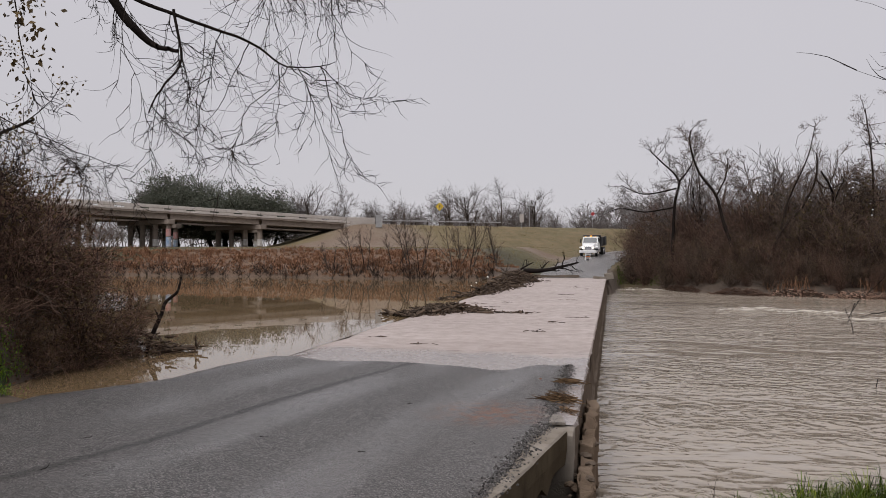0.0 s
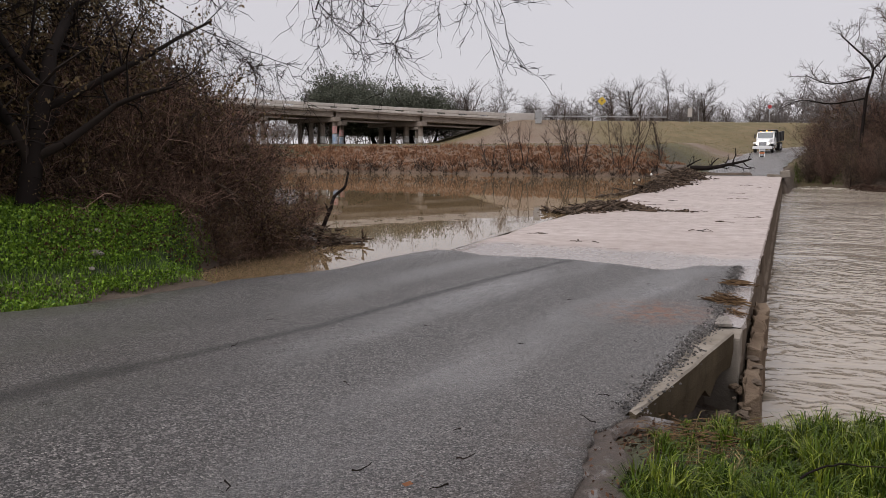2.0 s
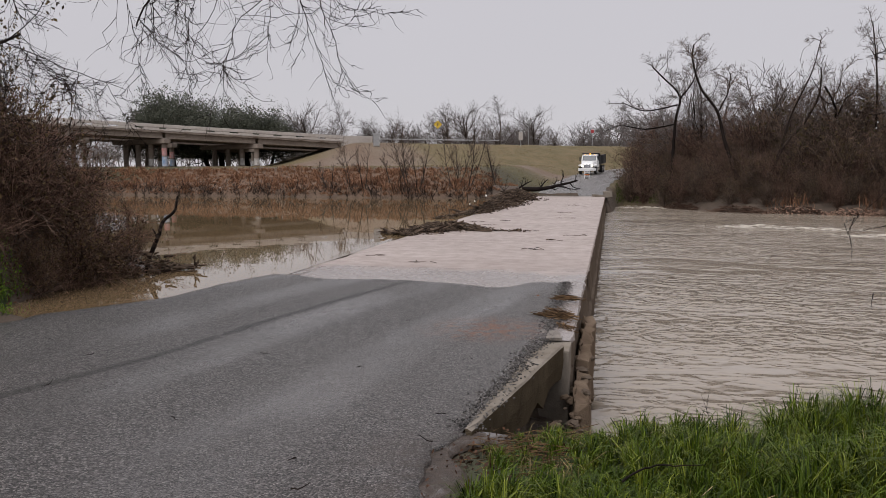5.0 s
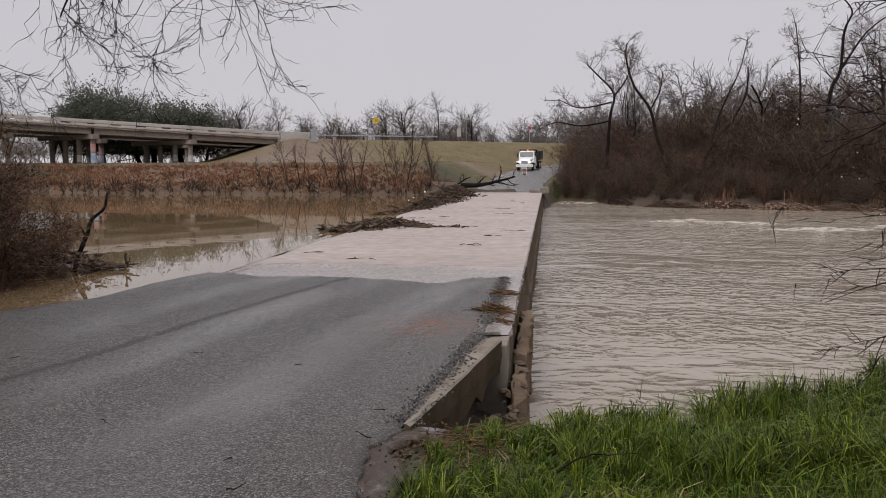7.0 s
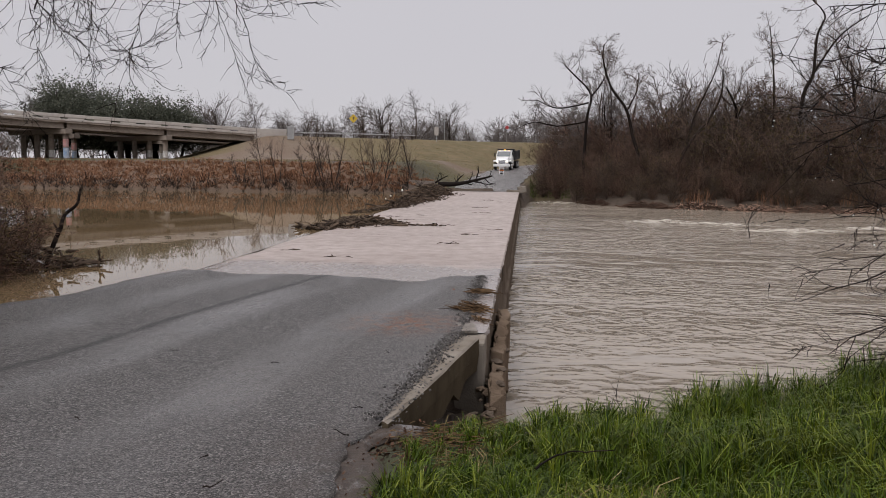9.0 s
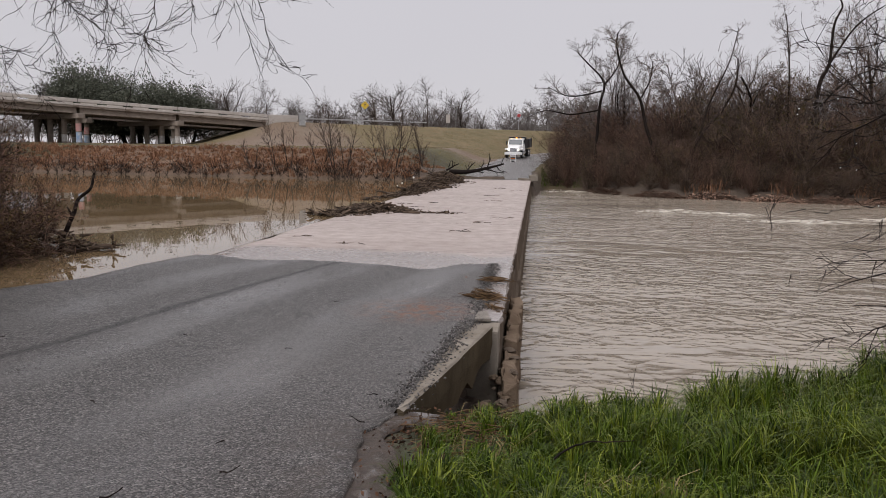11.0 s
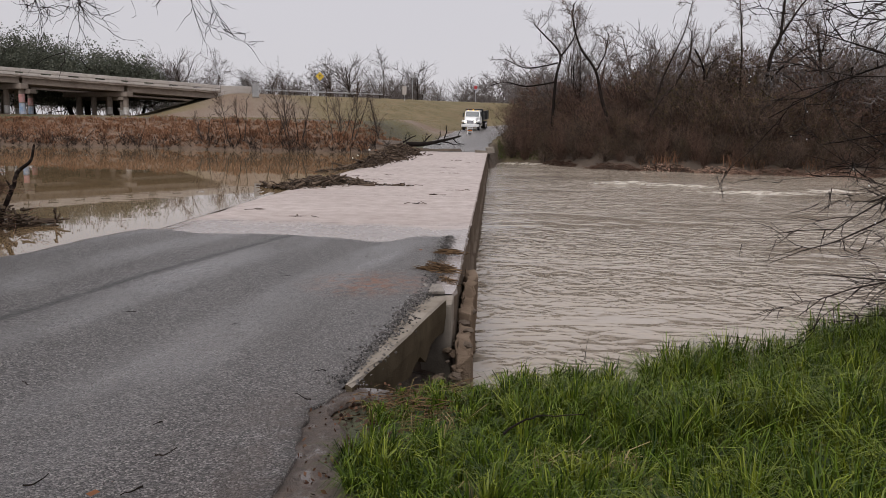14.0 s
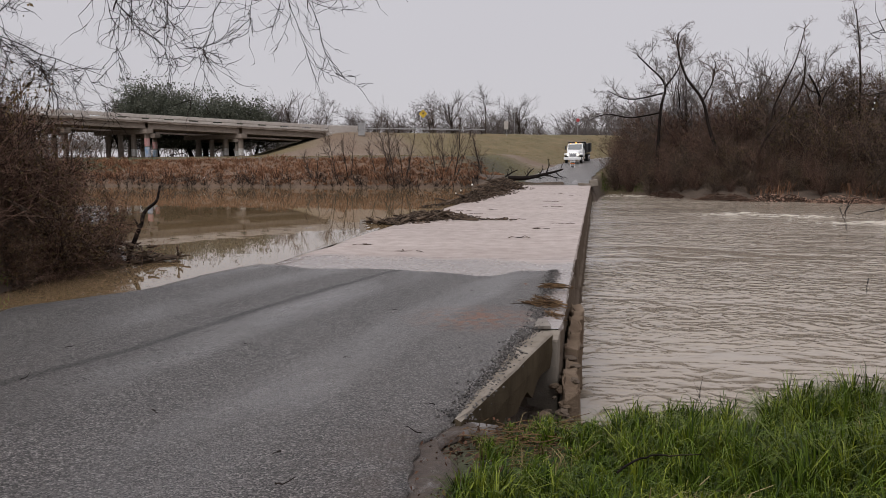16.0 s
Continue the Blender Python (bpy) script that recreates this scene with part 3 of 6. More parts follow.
# ---- asphalt road, near bank ----
def near_road():
    rows, cols = axis((-40, -3, 1.0), (-3, 16.6, 0.2), (16.6, 17.12, 0.13)), 44
    rng = np.random.default_rng(5)
    jl = np.interp(np.arange(len(rows)), np.arange(0, len(rows), 2), rng.uniform(-0.05, 0.05, (len(rows) + 1) // 2))
    jr = rng.uniform(-0.035, 0.035, len(rows))
    v, verge = [], []
    for i, y in enumerate(rows):
        a, b = road_left(y) + jl[i], road_right(y) + jr[i]
        for k in range(cols + 1):
            t = k / cols
            x = a + (b - a) * t
            yy = y + (0.07 * math.sin(2.0 * x) + 0.04 * math.sin(7.3 * x + 1)) * max(0, (y - 14.5) / 2.6) ** 2 + (0.2 * math.exp(-((x + 6.9) / 0.6) ** 2)) * max(0, (y - 15) / 2.1)
            lip = 0.05 * math.exp(-((17.3 - y) / 0.5)) + 0.02 * math.sin(math.pi * t) - 0.015 * math.exp(-((b - x) / 0.15))
            z = road_z(yy) + 0.012 + 0.022 * (y > 11) * (1 - (y - 11) / 6.5) - lip * 0.5 + 0.006 * math.sin(1.7 * x + 0.9 * y)
            v.append((x, yy, z))
            verge.append(max(0.0, 1 - abs(b - x) / 0.75) * float(np.interp(y, [-5, 5.2, 6.2, 20], [1, 1, 0.25, 0.0])) + 0.8 * max(0.0, 1 - abs(x - a) / 0.9) * (1 if y < 10 else 0))
    n = cols + 1
    f = [(i * n + k, i * n + k + 1, (i + 1) * n + k + 1, (i + 1) * n + k) for i in range(len(rows) - 1) for k in range(cols)]
    me = mesh_from("road", v, f, M_ASPHALT, True)
    add_attr(me, "verge", np.clip(verge, 0, 1))
    ob = tagged(new("road", me), "wet grey chip-seal asphalt road running down to the ford", "road", kind="structure")
    s = ob.modifiers.new("thickness", "SOLIDIFY")
    s.thickness, s.offset = 0.07, -1
    return ob


near_road()


def far_road():
    rows, cols = axis((73.9, 150, 1.0)), 10
    v = []
    for y in rows:
        w = np.interp(y, [74, 80, 95, 150], [3.4, 3.3, 3.2, 3.2])
        for k in range(cols + 1):
            t = 2 * k / cols - 1
            v.append((far_road_x(y) + w * t + 0.12 * math.sin(y * 1.3) * t, y, road_z(y) + 0.03 - 0.04 * t * t))
    n = cols + 1
    f = [(i * n + k, i * n + k + 1, (i + 1) * n + k + 1, (i + 1) * n + k) for i in range(len(rows) - 1) for k in range(cols)]
    me = mesh_from("road_far", v, f, M_ASPHALT, True)
    add_attr(me, "verge", np.zeros(len(v)))
    return tagged(new("road_far", me), "wet asphalt road climbing the far bank", "road", kind="structure")


far_road()


# ---- the ford: a concrete slab across the river ----
SX0, SX1 = -7.62, -0.50


def ragged(x, y, a, s=1.0):
    return a * noise.noise(Vector((x * s, y * s, 3.1)))


def slab_panel(y0, y1, seed):
    """One poured length of the slab with a chipped downstream edge."""
    ys, xs = np.linspace(y0 + 0.012, y1 - 0.012, 26), np.linspace(SX0, SX1, 12)
    v, f = [], []
    for y in ys:
        for i, x in enumerate(xs):
            e = ragged(0, y, 0.05, 2.2) + ragged(5, y, 0.035, 7) if i == len(xs) - 1 else 0
            w = ragged(9, y, 0.25, 0.6) if i == 0 else 0
            v.append((x + e + w, y, 0.004 * math.sin(1.1 * x + 0.3 * y) - (0.07 if i == 0 else 0) + ragged(x, y, 0.006, 0.8)))
        e = ragged(0, y, 0.06, 2.2) + ragged(7, y, 0.04, 5)
        v.append((SX1 + 0.03 + e, y, -0.05))
        v.append((SX1 + 0.02 + e, y, -0.40))
    n = len(xs) + 2
    f = [(j * n + k, j * n + k + 1, (j + 1) * n + k + 1, (j + 1) * n + k) for j in range(len(ys) - 1) for k in range(n - 1)]
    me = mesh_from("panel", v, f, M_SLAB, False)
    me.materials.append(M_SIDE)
    # the downstream face takes a darker concrete than the top
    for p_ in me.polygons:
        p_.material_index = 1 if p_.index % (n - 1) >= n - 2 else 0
    return me


slab = new("ford_slab")
tagged(slab, "low concrete ford slab coated in pale silt", "ford", kind="structure")
edges = np.linspace(11.15, 74.2, 9)
for i in range(8):
    part_mesh("panel", slab_panel(edges[i], edges[i + 1], i), slab)


def slab_core():
    ys = axis((10.6, 30, 0.3), (30, 74.3, 0.6))
    prof = [(SX0 + 0.05, -0.09), (SX1 - 0.06, -0.09), (SX1 - 0.03, -0.42), (SX1 + 0.02, -0.45), (SX1 + 0.05, -0.95), (SX1 + 0.12, -1.0), (SX1 + 0.14, -1.6), (SX1 + 0.14, -3.0)]
    v = []
    for y in ys:
        for k, (x, z) in enumerate(prof):
            j = (ragged(k * 3.0, y, 0.05, 1.8) + ragged(k, y, 0.03, 6)) if k > 1 else 0
            v.append((x + j, y, z + (j * 0.6 if 1 < k < 6 else 0)))
    n = len(prof)
    f = [(j * n + k, j * n + k + 1, (j + 1) * n + k + 1, (j + 1) * n + k) for j in range(len(ys) - 1) for k in range(n - 1)]
    core = part_mesh("footing", mesh_from("footing", v, f, M_SIDE, False), slab, "dark footing wall of the slab")
    part("end_block", block(0.48, 0.62, 1.2, (SX1 - 0.22, 10.88, -0.612), 0.03), M_CONC, slab, "worn end of the slab")
    part("joint_bed", block(SX1 - SX0 - 0.3, 63.4, 0.5, ((SX0 + SX1) / 2, 42.5, -0.37)), M_SIDE, slab)
    return core


slab_core()


# ---- highway bridge ----
def bridge():
    """Concrete beam bridge; local x runs along the deck away from the abutment, local y points to the river."""
    turn = math.degrees(math.atan2(UY, UX))
    b = new("highway_bridge")
    b.matrix_world = pose(HX, HY, 0, 0, 0, turn)
    tagged(b, "weathered concrete highway bridge on painted columns", "bridge")
    slope, z0, span, wide = 0.047, 6.35, 11.9, 12.0

    def top(s):
        return z0 + slope * s

    tilt = -math.degrees(math.atan(slope))
    n_span = 6
    for k in range(n_span):
        c = (k + 0.5) * span
        part("deck", block(span - 0.03, wide, 0.28, (c, -wide / 2, top(c) - 0.02), 0.02, (0, tilt, 0)), M_BRIDGE, b)
        for j in range(5):
            part("beam", block(span - 0.35, 0.42, 0.72, (c, -0.55 - j * 2.35, top(c) - 0.52), 0.03, (0, tilt, 0)), M_BRIDGE, b)
        # rail: a pale parapet on short posts, with slots below
        part("parapet", block(span - 0.04, 0.30, 0.42, (c, -0.12, top(c) + 0.72), 0.04, (0, tilt, 0)), M_RAIL, b)
        part("parapet", block(span - 0.04, 0.30, 0.42, (c, -wide + 0.12, top(c) + 0.72), 0.04, (0, tilt, 0)), M_RAIL, b)
        part("kerb", block(span - 0.04, 0.36, 0.24, (c, -0.13, top(c) + 0.22), 0.03, (0, tilt, 0)), M_RAIL, b)
        for j in range(4):
            s = k * span + 1.5 + j * 3.05
            part("rail_post", block(1.9, 0.24, 0.30, (s, -0.14, top(s) + 0.40), 0.02, (0, tilt, 0)), M_RAIL, b)
            part("drain_block", block(0.55, 0.20, 0.20, (s + 1.5, 0.10, top(s + 1.5) + 0.05), 0.02, (0, tilt, 0)), M_BRIDGE, b)
    for k in range(1, n_span + 1):
        s = k * span
        cap = top(s) - 0.92
        part("bent_cap", block(0.95, wide * 1.13, 0.62, (s + 0.55 * (wide / 2 - 0.75), -wide / 2 + 0.25, cap - 0.28), 0.05, (0, 0, 28.8)), M_BRIDGE, b)
        for j in range(4):
            y = -0.75 - j * 2.9
            sk = s + 0.55 * 2.9 * j
            wx = HX + UX * sk - UY * y
            wy = HY + UY * sk + UX * y
            foot = float(land(wx, wy)) - 0.4
            col = part("column", rod(0.34, 0.34, cap - 0.5 - foot, (sk, y, foot), sides=18), M_BRIDGE, b, smooth=False)
            if k == 2 and j == 0:
                part("graffiti", rod(0.346, 0.346, 0.95, (sk, y, foot + 1.9), sides=18), PAINT_RED, col, "red sprayed paint patch")
                part("graffiti", rod(0.346, 0.346, 1.25, (sk, y, foot + 0.5), sides=18), PAINT_BLUE, col, "blue and white sprayed paint patch")
            if (k in (1, 3) and j == 0) or (k < 3 and j == 1):
                part("graffiti", rod(0.345, 0.345, 0.9, (sk, y, foot + 0.6), sides=18), PAINT_WHITE, col, "white sprayed paint patch")
    part("abutment", block(1.0, wide + 0.3, 1.9, (-0.3, -wide / 2, z0 - 1.0), 0.05), M_RAIL, b)
    part("wing_block", block(4.2, 0.42, 1.55, (-2.2, -0.1, z0 + 0.15), 0.05), M_RAIL, b, "pale end block of the rail")
    part("wing_block", block(4.2, 0.42, 1.3, (-2.2, -wide, z0 + 0.25), 0.05), M_RAIL, b)
    # paved slope under the first span
    bm = block(6.5, wide, 0.18, (3.2, -wide / 2 - 0.2, z0 - 2.75), 0.02, (0, 19, 0))
    part("slope_paving", bm, M_BRIDGE, b, "concrete paved slope beneath the deck")
    return b


PAINT_RED = plain("graffiti_red", (0.42, 0.06, 0.05), (0.50, 0.42, 0.40), 1.8, 0.7, 9, 0.0)
PAINT_BLUE = plain("graffiti_blue", (0.08, 0.22, 0.42), (0.55, 0.55, 0.55), 1.8, 0.7, 9, 0.0)
PAINT_WHITE = plain("graffiti_white", (0.70, 0.69, 0.66), (0.25, 0.22, 0.20), 1.8, 0.7, 7, 0.0)
front_bridge = bridge()
# the other carriageway has a twin bridge close behind
copy_thing(front_bridge, pose(HX + UY * 14.5 - UX * 1.5, HY - UX * 14.5 - UY * 1.5, -0.15, 0, 0, math.degrees(math.atan2(UY, UX))))

# highway surface on the embankment
hw = bmesh.new()
block(90, 10.5, 0.25, (-46.0, -7.2, 6.10), 0.02, (0, 0.23, 0), hw)
hob = part("highway", hw, M_ASPHALT)
hob.matrix_world = pose(HX, HY, 0, 0, 0, math.degrees(math.atan2(UY, UX)))
tagged(hob, "asphalt highway on top of the embankment", "road", kind="structure")


# ---- trees and shrubs ----
def grow(rng, p, d, length, radius, level, cfg, out):
    """Adds a wandering, tapering limb and its side limbs to out; rows as tubes() takes them, with the level last."""
    steps = cfg["steps"][level]
    tone = float(rng.uniform())
    seg = length / steps
    p, d = np.array(p, float), np.array(d, float)
    d /= np.linalg.norm(d)
    last = level == len(cfg["steps"]) - 1
    r = radius
    for i in range(steps):
        d = d + rng.normal(size=3) * cfg["wander"][level]
        d[2] += cfg["lift"][level]
        d /= np.linalg.norm(d)
        q = p + d * seg
        r2 = radius * (1 - (i + 1) / steps * cfg["taper"])
        out.append((*p, r, *q, r2, level, tone))
        if not last and (i + 1) / steps > cfg["bare"][level]:
            for _ in range(rng.poisson(cfg["kids"][level])):
                side = rng.normal(size=3)
                side -= d * side.dot(d)
                side /= np.linalg.norm(side) + 1e-9
                a = radians(rng.uniform(*cfg["angle"]))
                nd = d * math.cos(a) + side * math.sin(a)
                grow(rng, p + (q - p) * rng.uniform(), nd, length * rng.uniform(*cfg["ratio"]) * (1.15 - 0.5 * i / steps), max(r2 * cfg["thin"], cfg["min"]), level + 1, cfg, out)
        p, r = q, r2


def limb_mesh(name, rows, material, sides):
    v, f = tubes([r[:8] for r in rows], sides)
    me = mesh_from(name, v, f, material, sides > 4)
    add_attr(me, "tone", np.repeat([r[9] if len(r) > 9 else 0.3 for r in rows], 2 * sides))
    return me


TREE = dict(steps=(7, 5, 4, 3), wander=(0.14, 0.21, 0.25, 0.28), lift=(0.05, 0.05, 0.04, 0.02), taper=0.72, bare=(0.28, 0.15, 0.1), kids=(2.1, 1.9, 2.0), angle=(24, 58), ratio=(0.44, 0.70), thin=0.58, min=0.012)


def bare_tree(seed, height, radius, cfg=TREE, bark=None, twig=None, name="bare_tree", sides=6):
    """A leafless tree as a thing with a trunk and a crown of twigs, built at the origin."""
    rng = np.random.default_rng(seed)
    rows = []
    for k in range(cfg.get("stems", 1)):
        lean = rng.normal(size=3) * (0.10 if cfg.get("stems", 1) == 1 else 0.30)
        grow(rng, (lean[0] * 0.5, lean[1] * 0.5, -0.3), (lean[0], lean[1], 1), height * rng.uniform(0.62, 0.78), radius * rng.uniform(0.7, 1), 0, cfg, rows)
    t = new(name)
    part_mesh("trunk", limb_mesh("trunk", [r for r in rows if r[8] < 2], bark or M_BARK, sides), t)
    thin = [r for r in rows if r[8] >= 2]
    part_mesh("crown", limb_mesh("crown", thin, twig or M_HAZETWIG, 3), t)
    return t, rows


def plant(proto, x, y, size=1.0, turn=0.0, lean=(0, 0), z=None, sink=0.0):
    m = pose(x, y, float(land(x, y)) - sink if z is None else z, lean[0], lean[1], turn) @ Matrix.Diagonal((size, size, size, 1))
    return copy_thing(proto, m)


far_trees = []
for s in range(4):
    t, _ = bare_tree(40 + s, 10.0, 0.24, dict(TREE, steps=(6, 4, 3, 2), kids=(2.0, 2.0, 1.9), min=0.022), M_BARK, M_HAZETWIG, sides=4)
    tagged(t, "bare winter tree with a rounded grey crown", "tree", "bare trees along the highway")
    far_trees.append(t)


def put_first(t, x, y, size, turn):
    t.matrix_world = pose(x, y, float(land(x, y)), 0, 0, turn) @ Matrix.Diagonal((size, size, size, 1))


rng = np.random.default_rng(9)
spots = [(-70.5, 109, 1.12), (-57.5, 138, 1.12), (-50.5, 141, 1.05), (-38, 135, 0.92), (-27.8, 137, 1.08), (-33.5, 139, 0.78), (-43.5, 139, 0.75), (-21.5, 143, 0.95), (-17.5, 146, 0.95), (-13.2, 144, 0.92),
         (-61, 142, 1.1), (-75, 118, 1.0), (-24.5, 150, 0.85), (-10, 152, 0.8), (-30, 150, 0.85), (-82, 112, 1.1), (-47, 150, 0.8), (-20, 156, 0.9), (-36, 157, 0.85), (-90, 100, 1.15), (-15.5, 152, 0.9), (-51.5, 133, 1.2), (-47, 136, 1.15), (-41, 137, 1.1), (-75.5, 113, 1.2), (-24.5, 139, 1.0), (-19, 140, 0.95), (-36, 138, 0.95)]
for i, (x, y, s) in enumerate(spots):
    if i < 4:
        put_first(far_trees[i], x, y, s * 0.98, 77 * i)
    else:
        plant(far_trees[i % 4], x, y, s * rng.uniform(0.95, 1.12), rng.uniform(0, 360))


for i in range(46):
    x = -66 + i * 1.75 + rng.uniform(-1.2, 1.2)
    y = 152 + rng.uniform(0, 34)
    if x < float(far_road_x(y)) - 5:
        plant(far_trees[i % 4], x, y, rng.uniform(0.75, 1.15), rng.uniform(0, 360), sink=0.3)


# far woods that close the view
def far_woods():
    r = np.random.default_rng(21)
    segs = []
    for k in range(1050):
        a, dist = r.uniform(-62, 40), r.uniform(185, 330)
        x, y = dist * math.sin(radians(a)), dist * math.cos(radians(a))
        if k < 220:
            x, y = r.uniform(-4, 34), r.uniform(138, 178)
        z = float(land(x, y))
        h = r.uniform(6, 10.5) * (1 if k >= 220 else 0.75)
        lean = r.normal(size=2) * 0.10
        top = np.array((x + lean[0] * h, y + lean[1] * h, z + h * r.uniform(0.25, 0.4)))
        segs.append((x, y, z, 0.13, *top, 0.09))
        for j in range(6):
            d = r.normal(size=3) * np.array([0.55, 0.55, 0.25]) + np.array([0, 0, 0.62])
            q = top + d * h * 0.42
            segs.append((*top, 0.07, *q, 0.035))
            for i in range(5):
                o = top + (q - top) * r.uniform(0.4, 1.0)
                e = o + (d * 0.6 + r.normal(size=3) * 0.5) * h * 0.20
                segs.append((*o, 0.035, *e, 0.022))
                for i2 in range(2):
                    o2 = o + (e - o) * r.uniform(0.3, 1)
                    segs.append((*o2, 0.024, *(o2 + r.normal(size=3) * h * 0.07 + np.array([0, 0, h * 0.04])), 0.016))
    v, f = tubes(segs, 3)
    return stuff("far_woods", mesh_from("far_woods", v, f, M_HAZETWIG), "distant belt of bare grey winter woods", "woods")


far_woods()


def evergreen_oak(seed, height, spread):
    """A live oak: short trunk, spreading limbs and many small leaf clumps with gaps."""
    r = np.random.default_rng(seed)
    rows = []
    cfg = dict(TREE, steps=(5, 5, 4), kids=(2.2, 2.4), bare=(0.2, 0.1), angle=(35, 75), ratio=(0.6, 0.9), lift=(0.02, 0.03, 0.02), wander=(0.1, 0.2, 0.25))
    grow(r, (0, 0, -0.3), (r.normal() * 0.1, r.normal() * 0.1, 1), height * 0.62, 0.45, 0, cfg, rows)
    t = new("evergreen_oak")
    part_mesh("trunk", limb_mesh("trunk", rows, M_DARKBARK, 5), t)
    tips = np.array([r_[4:7] for r_ in rows if r_[8] >= 1])
    tips[:, :2] *= spread
    tips[:, 2] = 1.0 + (tips[:, 2] - 1.0) * 1.32 * (1 - 0.035 * np.hypot(tips[:, 0], tips[:, 1]))
    c = tips[r.integers(0, len(tips), 1500)] + r.normal(size=(1500, 3)) * 0.75
    pts = (c[:, None, :] + r.normal(size=(1500, 15, 3)) * np.array([0.42, 0.42, 0.26])).reshape(-1, 3)
    pts = pts[pts[:, 2] > 1.2]
    v, f = leaf_quads(pts, 0.24, r, 0.0, 0.75)
    part_mesh("crown", mesh_from("crown", v, f, M_HAZEOAK), t, "dense dark evergreen leaf crown")
    return tagged(t, "dark evergreen live oak behind the bridge", "tree", "evergreen oaks")


oaks = [evergreen_oak(3, 10.5, 1.2), evergreen_oak(8, 10.5, 1.25)]
for i, (x, y, s) in enumerate([(-69.0, 116.5, 1.07), (-62.8, 121, 1.2), (-66.3, 123, 0.95), (-59.6, 124, 0.96), (-57.5, 128.5, 0.7)]):
    if i < 2:
        put_first(oaks[i], x, y, s, 50 * i)
    else:
        plant(oaks[i % 2], x, y, s, 130 * i)

# ---- thicket on the far bank, downstream ----
BUSH = dict(steps=(6, 4, 3), wander=(0.13, 0.2, 0.28), lift=(0.03, 0.02, 0.0), taper=0.8, bare=(0.12, 0.1), kids=(2.2, 1.7), angle=(18, 55), ratio=(0.32, 0.6), thin=0.6, min=0.011, stems=17)


def thicket_bush(seed, height, twig, leaf=0):
    t, rows = bare_tree(seed, height, 0.055, BUSH, twig, twig, "thicket_shrub", 3)
    if leaf:
        r = np.random.default_rng(seed)
        tips = np.array([q[4:7] for q in rows if q[8] >= 1])
        pts = tips[r.integers(0, len(tips), leaf)] + r.normal(size=(leaf, 3)) * 0.25
        pts = pts[pts[:, 2] < height * 0.75]
        v, f = leaf_quads(pts, 0.13, r)
        part_mesh("leaves", mesh_from("leaves", v, f, M_OLIVE), t)
    return tagged(t, "tangled leafless brown shrub on the river bank", "shrub", "thicket on the far bank")


shrubs = [thicket_bush(61, 6.5, M_TWIG, 900), thicket_bush(62, 6.5, M_REDTWIG, 500), thicket_bush(63, 6.5, M_TWIG, 1500), thicket_bush(64, 6.5, M_REDTWIG, 300)]
rng = np.random.default_rng(12)
n = 0
for row, (off, step_x, hs) in enumerate([(1.4, 1.6, 0.75), (3.6, 1.9, 1.2), (6.5, 2.2, 1.6), (10.5, 2.7, 2.0), (15, 3.2, 2.2)]):
    x = 2.2 + row * 0.4
    while x < 62:
        y = float(far_shore(np.array(x))) + off + rng.uniform(-0.8, 0.8)
        if x > float(far_road_x(y)) + 4.6:
            k = n % 4 if row < 3 else (3 if n % 2 else n % 4)
            s = hs * rng.uniform(0.62, 1.22) * (1 if x > 5 else 0.85) * (1 + 0.25 * float(step(13, 24, x)) * (row > 0))
            m = pose(x, y, float(land(x, y)) - 0.1, 0, 0, rng.uniform(0, 360)) @ Matrix.Diagonal((s, s, s * rng.uniform(0.9, 1.15), 1))
            if n < 4:
                shrubs[n].matrix_world = m
            else:
                copy_thing(shrubs[k], m)
            n += 1
        x += step_x * rng.uniform(0.75, 1.25)

for i in range(24):
    x = 4.5 + i * 2.1 + rng.uniform(-0.8, 0.8)
    y = float(far_shore(np.array(x))) + rng.uniform(6, 19)
    if x > float(far_road_x(y)) + 3.5:
        t = plant(far_trees[i % 4], x, y, rng.uniform(1.0, 1.5), rng.uniform(0, 360), sink=0.5)
        tagged(t, "bare feathery tree standing in the thicket", "tree", "slender trees in the thicket")

BIG = dict(TREE, steps=(9, 6, 5, 4), wander=(0.17, 0.22, 0.22, 0.20), lift=(0.06, 0.06, 0.05, 0.04), kids=(1.35, 1.7, 2.3), bare=(0.28, 0.15, 0.1), angle=(26, 58), ratio=(0.38, 0.58), min=0.014)
for i, (x, y, h, lx, ly, seed) in enumerate([(21.5, 84, 17.0, 0, -2, 303), (31, 80, 18, 0, 3, 306), (37.5, 77, 18, 0, -6, 307), (8.4, 91, 17, 0, 4, 308), (44, 80, 19, 0, 5, 309)]):
    t, _ = bare_tree(seed, h, 0.30, BIG, M_DARKBARK, M_HAZETWIG if i == 3 else M_TWIG)
    tagged(t, "tall dark bare tree rising out of the thicket", "tree", "tall trees in the thicket")
    t.matrix_world = pose(x, y, float(land(x, y)) - 0.2, lx, ly, 0)

